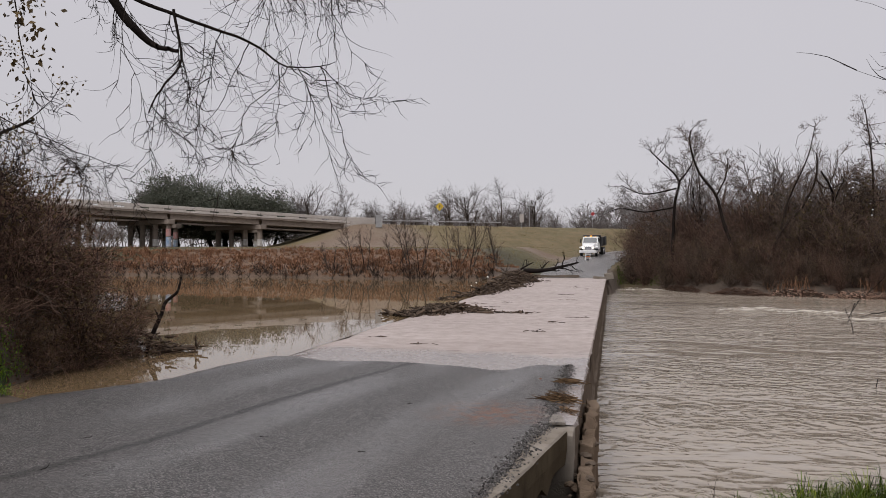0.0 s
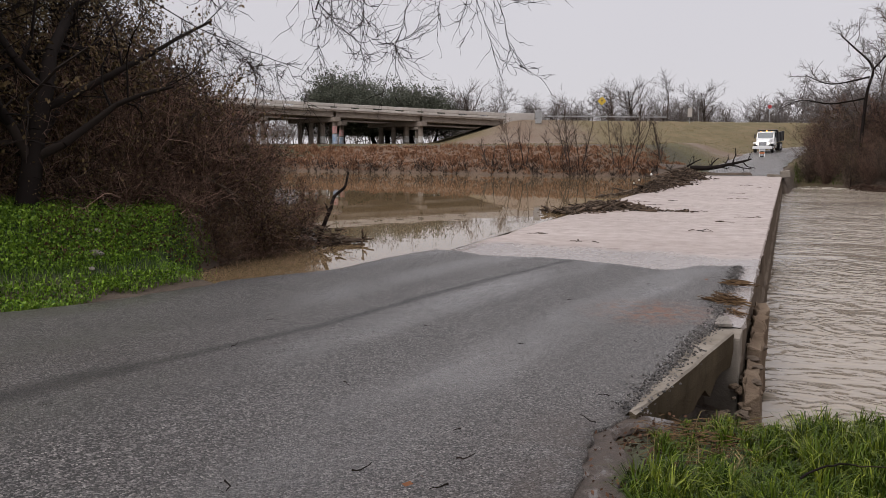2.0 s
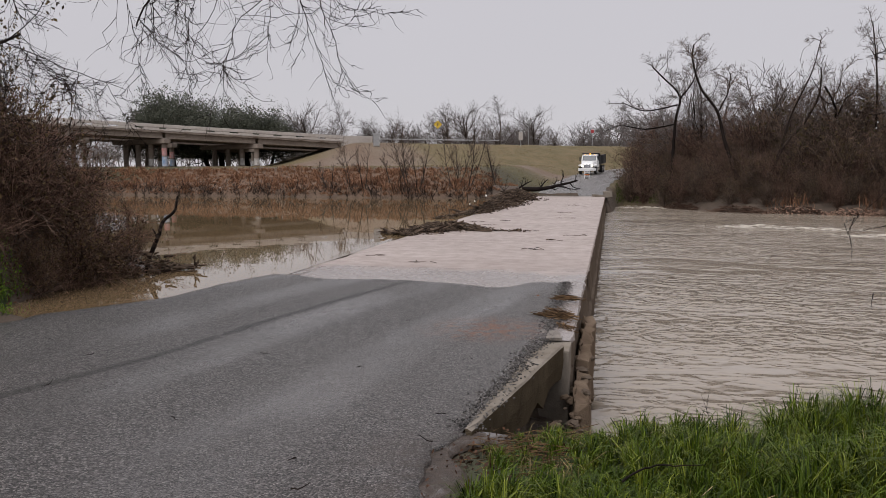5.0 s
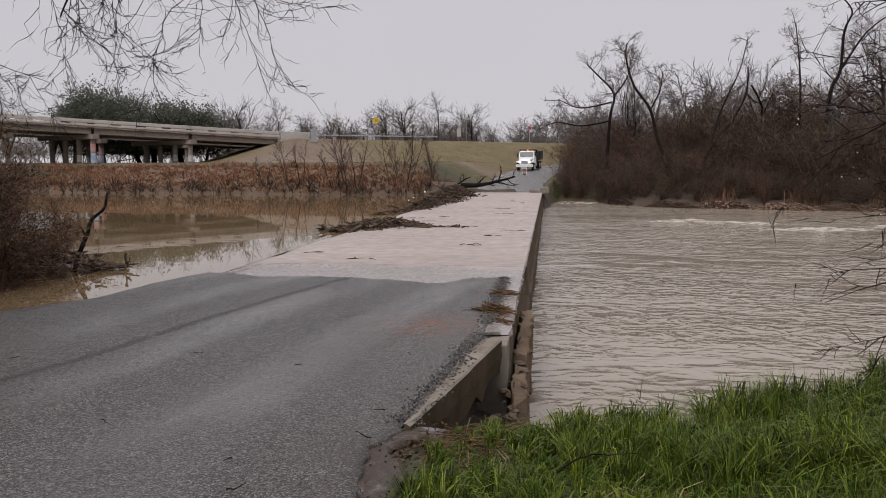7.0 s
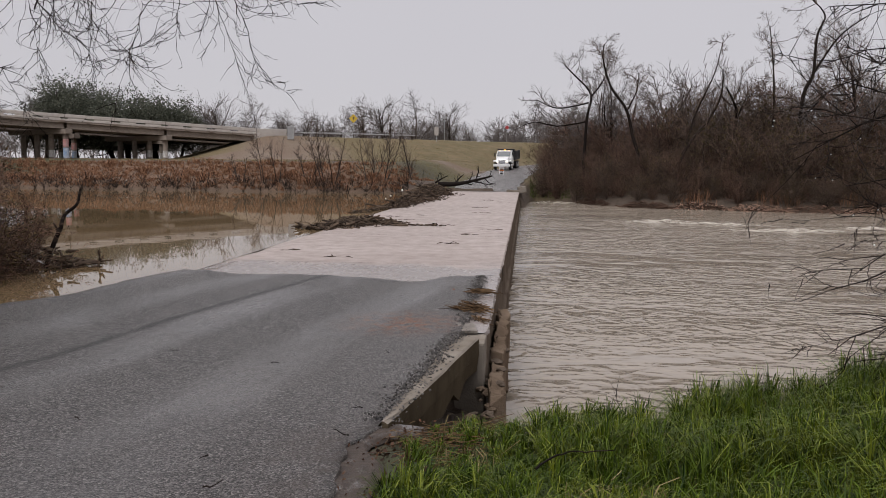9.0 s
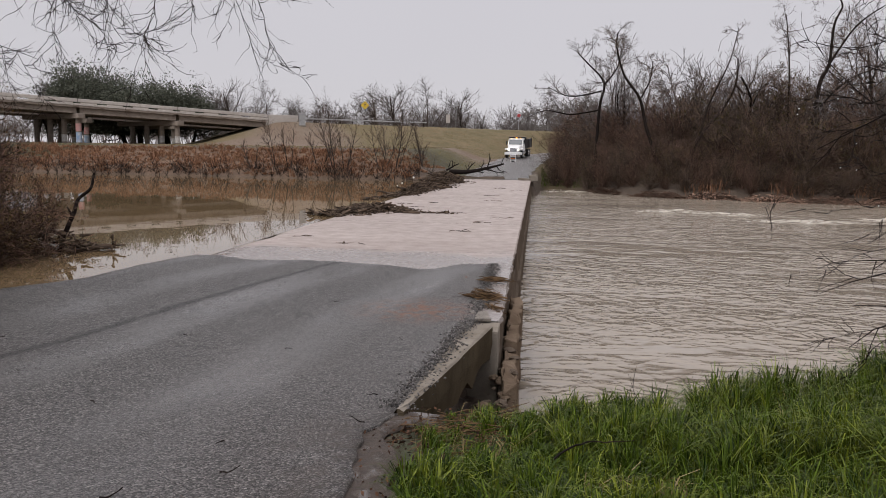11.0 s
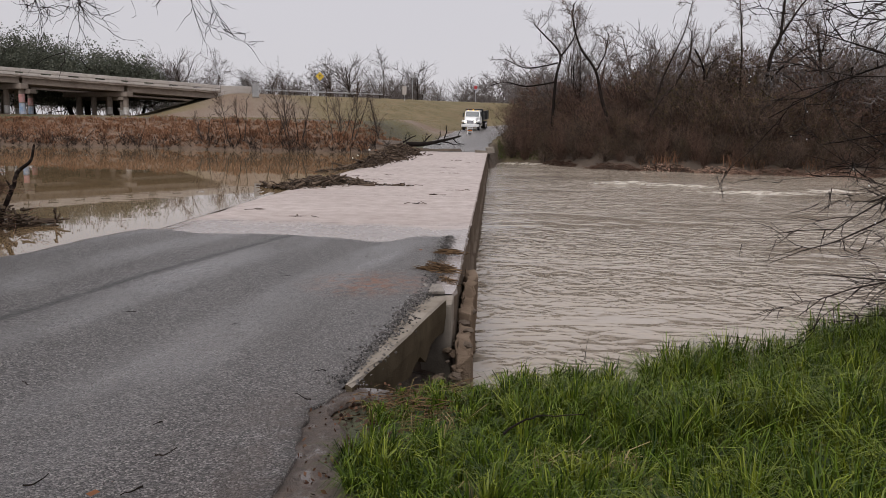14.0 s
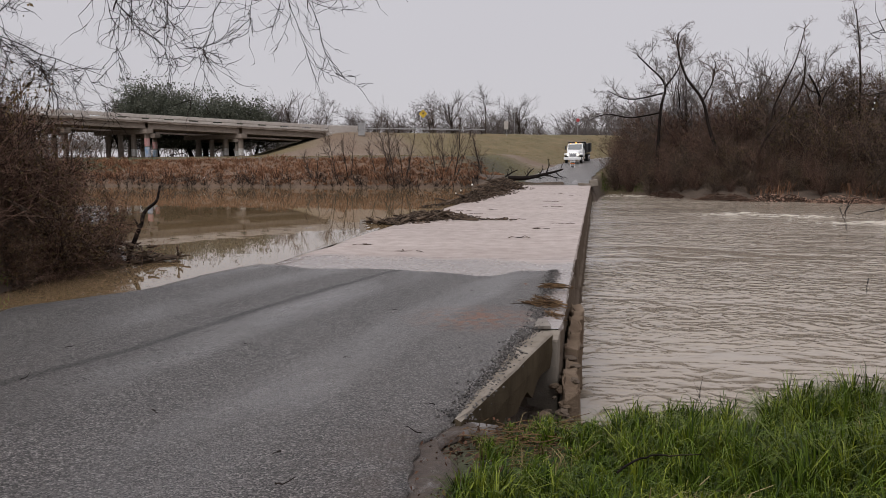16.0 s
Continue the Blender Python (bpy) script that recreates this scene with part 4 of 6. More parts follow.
def chain(points, r0, r1, out, level=0):
    """A limb along a few turning points."""
    pts = [Vector(p_) for p_ in points]
    fine = []
    for i in range(len(pts) - 1):
        for k in range(5):
            t = k / 5
            a, b = pts[max(i - 1, 0)], pts[min(i + 2, len(pts) - 1)]
            p_, q_ = pts[i], pts[i + 1]
            fine.append(0.5 * ((2 * p_) + (q_ - a) * t + (2 * a - 5 * p_ + 4 * q_ - b) * t * t + (3 * p_ - a - 3 * q_ + b) * t ** 3))
    fine.append(pts[-1])
    for i in range(1, len(fine) - 1):
        if i % 5:
            fine[i] = fine[i] + 0.035 * noise.noise_vector(fine[i] * 2.3)
    n_ = len(fine) - 1
    for i in range(n_):
        out.append((*fine[i], r0 + (r1 - r0) * i / n_, *fine[i + 1], r0 + (r1 - r0) * (i + 1) / n_, level))
    return fine


# great trees at the front of the thicket, each with its own bend and fork
SPRAY = dict(TREE, steps=(6, 4, 4), wander=(0.20, 0.22, 0.24), lift=(0.03, 0.02, 0.02), kids=(1.5, 1.6), bare=(0.2, 0.15), angle=(32, 72), ratio=(0.34, 0.60), min=0.012)


def forked_tree(seed, limbs, twig, spray, reach):
    g_ = np.random.default_rng(seed)
    frame_, fine = [], []
    for k_, (r0, r1, pts) in enumerate(limbs):
        pts = [Vector(p_) for p_ in pts]
        if k_ == 0:
            pts[0].z = float(land(pts[0].x, pts[0].y)) - 0.3
        path = chain(pts, r0 * 0.78, r1 * 0.78, frame_, k_ % 2)
        for i_ in range(spray):
            j_ = int(len(path) * g_.uniform(0.45 if k_ == 0 else 0.2, 1.0)) - 1
            way = (path[j_] - path[max(j_ - 2, 0)]).normalized()
            side_ = Vector(g_.normal(size=3)) * 0.8
            grow(g_, path[j_], (way.x + side_.x, way.y + side_.y, way.z + side_.z + 0.35), g_.uniform(*reach), 0.042, 0, SPRAY, fine)
    t = new("bare_tree")
    part_mesh("trunk", limb_mesh("trunk", frame_, M_DARKBARK, 7), t)
    part_mesh("crown", limb_mesh("crown", fine, twig, 3), t)
    return tagged(t, "tall dark bare tree rising out of the thicket", "tree", "tall trees in the thicket")


forked_tree(321, [(0.26, 0.07, [(12.8, 82, 0), (10.9, 82, 5), (10.1, 82, 8), (8.4, 82, 10.5), (7.6, 82, 13.2), (7.7, 82, 14.6)]), (0.10, 0.04, [(10.1, 82, 8), (11, 82, 9.9), (11.2, 82, 11.7)])], M_TWIG, 9, (1.4, 2.8))
forked_tree(322, [(0.28, 0.08, [(14.2, 81, 0), (15.8, 81, 4.2), (17.8, 81, 6.8), (19, 81, 9.4), (19.1, 81, 11.9)]), (0.11, 0.04, [(19, 81, 9.4), (20.3, 81, 8.5), (22.6, 81, 9.9)]), (0.15, 0.04, [(15.9, 81, 4.6), (16.5, 81, 7.2), (17.4, 81, 9.4), (18.4, 81, 11.9), (19, 81, 14.8)])], M_TWIG, 6, (1.2, 2.6))
forked_tree(323, [(0.32, 0.06, [(25.4, 80, 0), (26.1, 80, 6.3), (26.5, 80, 9.6), (27.2, 80, 11.3), (27.4, 80, 14.9), (28, 80, 16.8), (26.6, 80, 18.4)]), (0.16, 0.05, [(27.2, 80, 11.3), (29.4, 80, 14.8), (32, 80, 16.8)]), (0.16, 0.05, [(26.2, 80, 6.7), (28.7, 80, 9.6), (32, 80, 11.2)])], M_TWIG, 9, (1.8, 3.4))
forked_tree(324, [(0.22, 0.05, [(24.6, 82, 0), (24.4, 82, 5.3), (24.2, 82, 11.2), (23.6, 82, 16.2)])], M_TWIG, 14, (1.4, 2.6))
forked_tree(325, [(0.24, 0.06, [(6.2, 87, 0), (6.5, 87, 7.2), (6.9, 87, 10), (5.2, 87, 12), (4, 87, 13.2)]), (0.12, 0.04, [(6.5, 87, 7.2), (3.5, 87, 6.7), (0.9, 87, 7.1), (-1.2, 87, 6.3)]), (0.12, 0.04, [(6.7, 87, 9.2), (3.4, 87, 8.6), (1, 87, 9.6)]), (0.13, 0.04, [(6.9, 87, 9.8), (8.2, 87, 11.6), (8.6, 87, 13.6)])], M_HAZETWIG, 11, (1.5, 2.8))

# saplings on the upstream far bank
SAP = dict(TREE, steps=(8, 4, 3), kids=(2.4, 1.6), bare=(0.18, 0.1), angle=(20, 48), ratio=(0.26, 0.42), min=0.010, wander=(0.05, 0.14, 0.2), stems=2)
for i, (x, y, h) in enumerate([(-23.7, 70.6, 8.2), (-22.6, 71, 6.6), (-18.3, 71.5, 12.0), (-17.4, 71, 9.0), (-14.3, 71.8, 9.6), (-12.9, 72.2, 10.4), (-13.6, 73, 7.5), (-10.2, 73.5, 7.4), (-26.0, 71.5, 5.0), (-20.2, 72.5, 6.0)]):
    t, _ = bare_tree(410 + i, h * 0.82, 0.06, SAP, M_BARK, M_TWIG, "sapling", 5)
    tagged(t, "slender bare sapling at the water's edge", "tree", "saplings on the far bank")
    t.matrix_world = pose(x, y, float(land(x, y)) - 0.05, 0, 0, 40 * i)


# ---- wing wall and broken footing beside the road ----
def wing_wall():
    """Sloping concrete wing wall; its near end is buried in the verge, its face is chipped and undercut."""
    n, v = 16, []
    for i in range(n):
        t = i / (n - 1)
        y = 5.85 + t * (10.62 - 5.85)
        xo = np.interp(y, [5.85, 7.0, 8.8, 10.62], [-1.00, -0.91, -0.77, -0.56])
        xi = np.interp(y, [5.85, 7.0, 8.0, 9.8, 10.62], [-1.05, -1.04, -1.02, -0.96, -0.90])
        z = float(road_z(y)) + 0.022 + 0.03 * (1 - t)
        j = ragged(2, y, 0.03, 3)
        low = z - np.interp(t, [0, 0.25, 0.6, 1], [0.30, 0.42, 0.50, 0.46]) + ragged(4, y, 0.16, 2.3)
        v += [(xi, y, z - 0.5), (xi, y, z), (xo - 0.025 + j, y, z), (xo, y, z - 0.022), (xo + 0.01, y, z - 0.22 + j), (xo - 0.02, y, low), (xo - 0.22, y, low + 0.02), (xo - 0.25, y, z - 0.5)]
    k = 8
    f = [(i * k + a, i * k + (a + 1) % k, (i + 1) * k + (a + 1) % k, (i + 1) * k + a) for i in range(n - 1) for a in range(k)]
    v, f = np.array(v), list(f)
    for e in (0, (n - 1) * k):
        f += [(e + 1, e + 2, e + 3, e + 4), (e + 1, e + 4, e + 5, e + 6), (e, e + 1, e + 6, e + 7)]
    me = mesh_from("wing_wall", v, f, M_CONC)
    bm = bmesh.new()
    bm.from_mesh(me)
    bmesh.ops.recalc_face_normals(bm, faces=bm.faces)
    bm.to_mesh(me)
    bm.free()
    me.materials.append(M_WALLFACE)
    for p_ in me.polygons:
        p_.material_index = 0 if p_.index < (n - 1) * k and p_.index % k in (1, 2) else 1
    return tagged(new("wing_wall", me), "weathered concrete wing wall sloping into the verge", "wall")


wing_wall()


def rubble(seed, size):
    bm = bmesh.new()
    bmesh.ops.create_icosphere(bm, subdivisions=2, radius=size)
    for v in bm.verts:
        k = 1 + 0.35 * noise.noise(v.co * (1.6 / size) + Vector((seed, 0, 0)))
        v.co = Vector((v.co.x * 1.3, v.co.y, v.co.z * 0.62)) * k
    return bm


# broken outer rib of the footing, along the downstream edge
rib = new("broken_footing")
tagged(rib, "broken concrete footing rib with exposed gravel", "footing")
for i, (y0, y1, x, z) in enumerate([(11.7, 15.2, -0.33, -0.42), (9.9, 11.6, -0.31, -0.62), (8.3, 9.8, -0.28, -0.95)]):
    bm = block(0.20, y1 - y0, 0.9, (x, (y0 + y1) / 2, z - 0.43), 0.03)
    bmesh.ops.subdivide_edges(bm, edges=[e for e in bm.edges if abs(e.verts[0].co.y - e.verts[1].co.y) > 0.5], cuts=34)
    for v in bm.verts:
        v.co += Vector((ragged(v.co.z * 3, v.co.y, 0.07, 3.0), 0, ragged(v.co.x * 3 + 7, v.co.y, 0.14, 2.5) + ragged(v.co.x * 9, v.co.y, 0.06, 9.0)))
    part("rib", bm, M_BROWNCONC if i < 2 else M_SIDE, rib)
r = np.random.default_rng(31)
for i in range(80):
    y = r.uniform(7.6, 12.2)
    s = r.uniform(0.025, 0.085)
    ob = part("rubble_stone", rubble(i, s), M_BROWNCONC if i % 3 == 0 else M_SIDE)
    ob.location = (r.uniform(-0.62, -0.22), y, float(np.interp(y, [7.4, 9, 12], [-1.0, -0.85, -0.50])) + r.uniform(-0.06, 0.06))
    ob.rotation_euler = (r.uniform(-0.3, 0.3), r.uniform(-0.3, 0.3), r.uniform(0, 6))
    tagged(ob, "broken muddy concrete rubble beside the footing", "rubble", "rubble by the wing wall")
# crumbled asphalt along the wall top
g = np.random.default_rng(58)
yy = g.uniform(5.9, 17.0, 2600)
xx = road_right(yy) + g.normal(size=2600) * 0.07 - 0.035
zz = road_z(yy) + np.where(xx > road_right(yy), 0.030, 0.038) + 0.01 * (yy < 10.6)
rows = [(x, y, z, r_, x + a_, y + b_, z + 0.004, r_ * 0.7) for x, y, z, r_, a_, b_ in zip(xx, yy, zz, g.uniform(0.005, 0.014, 2600), g.normal(size=2600) * 0.012, g.normal(size=2600) * 0.012)]
v, f = tubes(rows, 5)
stuff("asphalt_crumbs", mesh_from("asphalt_crumbs", v, f, M_CRUMB), "loose dark asphalt crumbs along the road edge", "gravel")
# earth heap below the wall
bm = bmesh.new()
bmesh.ops.create_grid(bm, x_segments=14, y_segments=40, size=0.5)
for v in bm.verts:
    x, y = -0.72 + v.co.x * 1.0, 9.2 + v.co.y * 6.4
    z = float(np.interp(y, [6, 7.0, 9, 12.4], [-0.45, -0.8, -0.95, -0.7])) - 0.25 * (v.co.x + 0.5) + 0.10 * noise.noise(Vector((x * 4, y * 4, 0)))
    v.co = Vector((x, y, z))
heap = part("earth_heap", bm, plain("wet_dark_earth", (0.028, 0.018, 0.013), (0.075, 0.050, 0.036), 3, 0.6, 30, 0.6))
tagged(heap, "washed-out dark wet earth under the wing wall", "earth", kind="stuff")
# loose slab of broken concrete at the road edge
bm = block(0.26, 0.62, 0.04, (0, 0, 0), 0.012)
for v in bm.verts:
    v.co += Vector((ragged(v.co.x * 5, v.co.y * 4, 0.08, 2), ragged(v.co.y * 5, v.co.x * 3, 0.10, 2), 0))
ob = part("broken_concrete", bm, M_STONE)
ob.matrix_world = pose(-0.78, 11.35, 0.035, 0, 2, 14)
tagged(ob, "cracked flat piece of grey concrete at the road edge", "concrete")


# ---- flood wrack lying over the road edge ----
def wrack(x, y, z, long, wide, high, turn, n, seed, label, name="reed_wrack", mat_=None, rad=0.006, size=(0.15, 0.45)):
    q = np.random.default_rng(seed)
    segs = []
    for _ in range(n):
        a = q.normal() * 0.5
        l = q.uniform(*size)
        u, w = q.normal() * long * 0.30, q.normal() * wide * 0.30
        h = high * max(0.03, 1 - (u / long) ** 2 * 3 - (w / wide) ** 2 * 3) * q.uniform(0.1, 1)
        p0 = np.array([u - l / 2 * math.cos(a), w - l / 2 * math.sin(a), h])
        p1 = np.array([u + l / 2 * math.cos(a), w + l / 2 * math.sin(a), max(0.01, h + q.normal() * high * 0.35)])
        m0 = (p0 + p1) / 2 + q.normal(size=3) * l * 0.06
        m0[2] = max(m0[2], 0.01)
        rr = rad * q.uniform(0.5, 1.6)
        segs += [(*p0, rr, *m0, rr), (*m0, rr, *p1, rr * 0.6)]
    v, f = tubes(segs, 4)
    ob = new(name, mesh_from(name, v, f, mat_ or M_REED))
    ob.matrix_world = pose(x, y, z, 0, 0, turn)
    return tagged(ob, label, "wrack", kind="stuff")


wrack(-0.76, 14.6, 0.03, 0.36, 0.16, 0.08, 172, 60, 1, "soaked brown reeds caught on the slab edge")
wrack(-0.82, 12.85, 0.03, 0.48, 0.28, 0.12, 160, 130, 2, "soaked brown reeds caught on the slab edge")
wrack(-0.66, 12.2, -0.02, 0.5, 0.18, 0.06, 110, 50, 3, "soaked brown reeds caught on the slab edge")
wrack(-0.25, 6.55, 0.10, 1.1, 0.35, 0.10, 8, 90, 4, "flattened reeds and sticks at the top of the bank", rad=0.0035, size=(0.12, 0.4))
wrack(-0.55, 5.5, 0.36, 0.8, 0.8, 0.07, 30, 160, 5, "matted dead grass at the road verge", rad=0.0025, size=(0.08, 0.3))


# ---- driftwood on the slab ----
def drift_pile(cx, cy, long, wide, high, turn, n, seed, label, base=0.0, wood=None):
    q = np.random.default_rng(seed)
    segs = []
    for k in range(n):
        u, w = q.uniform(-0.5, 0.5) * long, q.normal() * 0.22 * wide
        hh = high * (1 - abs(2 * u / long) ** 2.5) * math.exp(-(w / (0.35 * wide)) ** 2)
        p = np.array([u, w, base + q.uniform(0, 1) * hh + 0.02])
        l = q.uniform(0.10, 0.42) * (1 if k % 14 else 2.2)
        a, e = q.uniform(0, 6.28), q.normal() * 0.14
        d = np.array([math.cos(a), math.sin(a) * 0.8, e])
        rr = q.uniform(0.012, 0.040) if k % 14 else q.uniform(0.05, 0.09)
        for j in range(3):
            d2 = d + q.normal(size=3) * 0.18
            p2 = p + d2 * l / 3
            p2[2] = max(p2[2], base + 0.015)
            segs.append((*p, rr, *p2, rr * 0.75))
            p, rr = p2, rr * 0.75
    v, f = tubes(segs, 5)
    ob = new("driftwood_pile", mesh_from("driftwood_pile", v, f, wood or M_DRIFT))
    ob.matrix_world = pose(cx, cy, 0, 0, 0, turn)
    return tagged(ob, label, "driftwood", kind="stuff")


drift_pile(-6.7, 31.0, 4.6, 1.9, 0.22, 58, 1000, 11, "low mat of driftwood and reeds stranded on the slab", -0.03)
drift_pile(-7.2, 33.4, 3.2, 1.0, 0.22, 66, 360, 12, "low mat of driftwood and reeds stranded on the slab", -0.04)
drift_pile(-7.1, 49.5, 12, 1.7, 0.55, 87, 1100, 13, "long tangled heap of driftwood along the slab edge")
drift_pile(-7.2, 60.5, 13, 2.6, 0.95, 88, 1700, 14, "long tangled heap of driftwood along the slab edge")
drift_pile(-8.3, 70.0, 8, 3.0, 0.8, 80, 1000, 15, "tangled heap of driftwood at the end of the slab")
drift_pile(-8.3, 41.5, 4, 0.6, 0.10, 80, 90, 16, "thin raft of floating reeds beside the slab", -0.05)
drift_pile(-4.35, 31.15, 2.6, 0.5, 0.06, 10, 60, 17, "thin line of stranded reeds on the slab")
q = np.random.default_rng(77)
for i in range(14):
    ob = wrack(q.uniform(-7, -1.2), q.uniform(20, 66), 0.0, 0.6, 0.10, 0.02, q.uniform(-25, 25), 5, 200 + i, "few soaked twigs stranded on the slab", "twig_litter", M_DRIFT, 0.008, (0.12, 0.4))

LOG = dict(TREE, steps=(8, 5, 3), kids=(0.8, 1.0), bare=(0.3, 0.2), angle=(30, 70), ratio=(0.22, 0.42), lift=(0.0, 0.03, 0.02), wander=(0.06, 0.18, 0.25), min=0.02)
rows = []
grow(np.random.default_rng(5), (-8.4, 77.0, 0.55), (0.98, 0.05, 0.0), 5.4, 0.27, 0, LOG, rows)
log = tagged(new("fallen_log", limb_mesh("fallen_log", rows, M_DARKBARK, 7)), "dark fallen tree trunk washed against the slab end", "log")
rows = []
grow(np.random.default_rng(6), (-9.3, 74.5, 0.3), (0.5, 0.2, 0.30), 2.4, 0.14, 0, LOG, rows)
tagged(new("fallen_branch", limb_mesh("fallen_branch", rows, M_DARKBARK, 6)), "dark broken branch leaning out of the driftwood", "branch")

# small bright scraps of rubbish in the driftwood
for i, (x, y, z, c) in enumerate([(-9.0, 58.0, 0.55, 0.28), (-8.9, 52.5, 0.35, 0.20), (-8.2, 46.5, 0.40, 0.16), (-37.8, 72.2, 0.75, 0.22)]):
    bm = bmesh.new()
    bmesh.ops.create_icosphere(bm, subdivisions=2, radius=c * 0.28)
    for v in bm.verts:
        v.co *= 1 + 0.5 * noise.noise(v.co * 9 + Vector((i, 0, 0)))
    ob = part("litter_scrap", bm, plain("dirty_white_plastic", (0.62, 0.60, 0.56), (0.78, 0.77, 0.74), 9, 0.5, 40, 0.2))
    ob.location = (x, y, z)
    tagged(ob, "crumpled dirty white plastic scrap", "rubbish", "rubbish in the driftwood")

# kerb stub at the far end of the slab
bm = block(0.75, 1.6, 0.55, (-0.25, 75.4, 0.18), 0.04, (0, -6, 4))
tagged(part("kerb_stub", bm, M_CONC), "pale concrete kerb stub at the slab's end", "kerb")
bm = block(1.2, 0.6, 0.3, (-1.0, 73.2, 0.05), 0.05, (0, 4, 20))
tagged(part("kerb_stub", bm, M_CONC), "pale tipped concrete block at the slab's end", "kerb")

# ---- truck on the far bank ----
M_WHITE = plain("white_truck_paint", (0.74, 0.74, 0.74), (0.80, 0.80, 0.80), 3, 0.3, 30, 0.0)
M_BLACK = plain("black_truck_body", (0.016, 0.016, 0.018), (0.035, 0.034, 0.034), 3, 0.5, 30, 0.1)
M_RUBBER = plain("tyre_rubber", (0.014, 0.014, 0.014), (0.030, 0.028, 0.027), 8, 0.85, 60, 0.2)
M_CHROME = plain("chrome", (0.55, 0.55, 0.56), (0.70, 0.70, 0.70), 8, 0.2, 60, 0.0, 1.0)
M_GLASS, gn_, gl_, gb_ = mat("tinted_glass", 0.06)
gb_.inputs["Base Color"].default_value = (0.04, 0.05, 0.06, 1)


def lamp_material(name, colour, power):
    m, n_, l_, b_ = mat(name, 0.3)
    b_.inputs["Base Color"].default_value = (*colour, 1)
    b_.inputs["Emission Color"].default_value = (*colour, 1)
    b_.inputs["Emission Strength"].default_value = power
    return m


M_HEAD = lamp_material("lit_headlamp", (1.0, 0.93, 0.78), 1.3)
M_AMBER = lamp_material("amber_beacon", (1.0, 0.42, 0.06), 2.5)


def truck():
    """Dump truck; the front faces local -y at y = 0."""
    t = new("dump_truck")
    part("frame", block(0.9, 6.6, 0.25, (0, 3.5, 0.72), 0.03), M_BLACK, t)
    bm = bmesh.new()
    prof = [(0.10, 0.78), (0.0, 1.30), (0.35, 1.52), (1.45, 1.68), (1.45, 0.78)]
    for side in (-0.78, 0.78):
        bm.faces.new([bm.verts.new((side * (0.84 if y < 0.3 else 1), y, z)) for y, z in prof])
    bm.verts.ensure_lookup_table()
    for k in range(5):
        bm.faces.new([bm.verts[k], bm.verts[(k + 1) % 5], bm.verts[5 + (k + 1) % 5], bm.verts[5 + k]])
    bmesh.ops.recalc_face_normals(bm, faces=bm.faces)
    bmesh.ops.bevel(bm, geom=bm.edges[:], offset=0.07, segments=2, affect="EDGES")
    hood = part("hood", bm, M_WHITE, t)
    part("grille", block(0.86, 0.06, 0.50, (0, 0.02, 1.10), 0.03, (-8, 0, 0)), M_CHROME, hood)
    for i in range(5):
        part("grille_bar", block(0.78, 0.03, 0.035, (0, -0.02, 0.93 + i * 0.09), 0.005), M_BLACK, hood)
    for s in (-1, 1):
        part("headlight", block(0.26, 0.10, 0.24, (s * 0.64, 0.06, 1.13), 0.04, (0, 0, s * 12)), M_HEAD, hood, "lit headlight")
        part("fender", block(0.42, 1.05, 0.22, (s * 0.98, 0.78, 1.16), 0.09), M_WHITE, t)
        wheel_front = part("wheel", rod(0.50, 0.50, 0.28, (s * 0.98 - 0.14, 0.85, 0.50), (0, 90, 0), 24), M_RUBBER, t)
        part("rim", rod(0.28, 0.26, 0.05, (s * 1.13 - 0.02, 0.85, 0.50), (0, 90, 0), 18), M_CHROME, wheel_front)
        for y in (4.9, 6.0):
            w = part("wheel", rod(0.50, 0.50, 0.50, (s * 0.92 - 0.25, y, 0.50), (0, 90, 0), 24), M_RUBBER, t)
            part("rim", rod(0.28, 0.26, 0.05, (s * 1.18 - 0.02, y, 0.50), (0, 90, 0), 18), M_CHROME, w)
        part("mirror", block(0.14, 0.12, 0.50, (s * 1.24, 1.65, 1.95), 0.03), M_BLACK, t)
        part("mirror_arm", block(0.28, 0.04, 0.04, (s * 1.10, 1.68, 2.1), 0.01), M_BLACK, t)
        part("step_tank", block(0.30, 1.2, 0.42, (s * 0.98, 2.2, 0.70), 0.06), M_CHROME, t)
    part("bumper", block(2.25, 0.22, 0.34, (0, -0.08, 0.66), 0.05), M_WHITE, t)
    bm = bmesh.new()
    prof = [(1.40, 0.80), (1.40, 1.66), (1.72, 2.46), (3.10, 2.52), (3.10, 0.80)]
    for side in (-1.04, 1.04):
        bm.faces.new([bm.verts.new((side * (0.93 if z > 2 else 1), y, z)) for y, z in prof])
    bm.verts.ensure_lookup_table()
    for k in range(5):
        bm.faces.new([bm.verts[k], bm.verts[(k + 1) % 5], bm.verts[5 + (k + 1) % 5], bm.verts[5 + k]])
    bmesh.ops.recalc_face_normals(bm, faces=bm.faces)
    bmesh.ops.bevel(bm, geom=bm.edges[:], offset=0.06, segments=2, affect="EDGES")
    cab = part("cab", bm, M_WHITE, t)
    part("windshield", block(1.76, 0.03, 0.68, (0, 1.545, 2.06), 0.01, (-21.8, 0, 0)), M_GLASS, cab, "dark tinted windshield")
    for s in (-1, 1):
        part("side_window", block(0.03, 0.85, 0.52, (s * 1.0, 2.35, 2.10), 0.01, (0, -s * 4, 0)), M_GLASS, cab)
    part("beacon", rod(0.09, 0.07, 0.16, (0.05, 1.95, 2.49), sides=14), M_AMBER, cab, "lit amber beacon")
    for s in (-0.62, 0.62):
        part("marker_light", block(0.10, 0.08, 0.05, (s, 1.90, 2.52), 0.01), M_AMBER, cab, "small amber marker light")
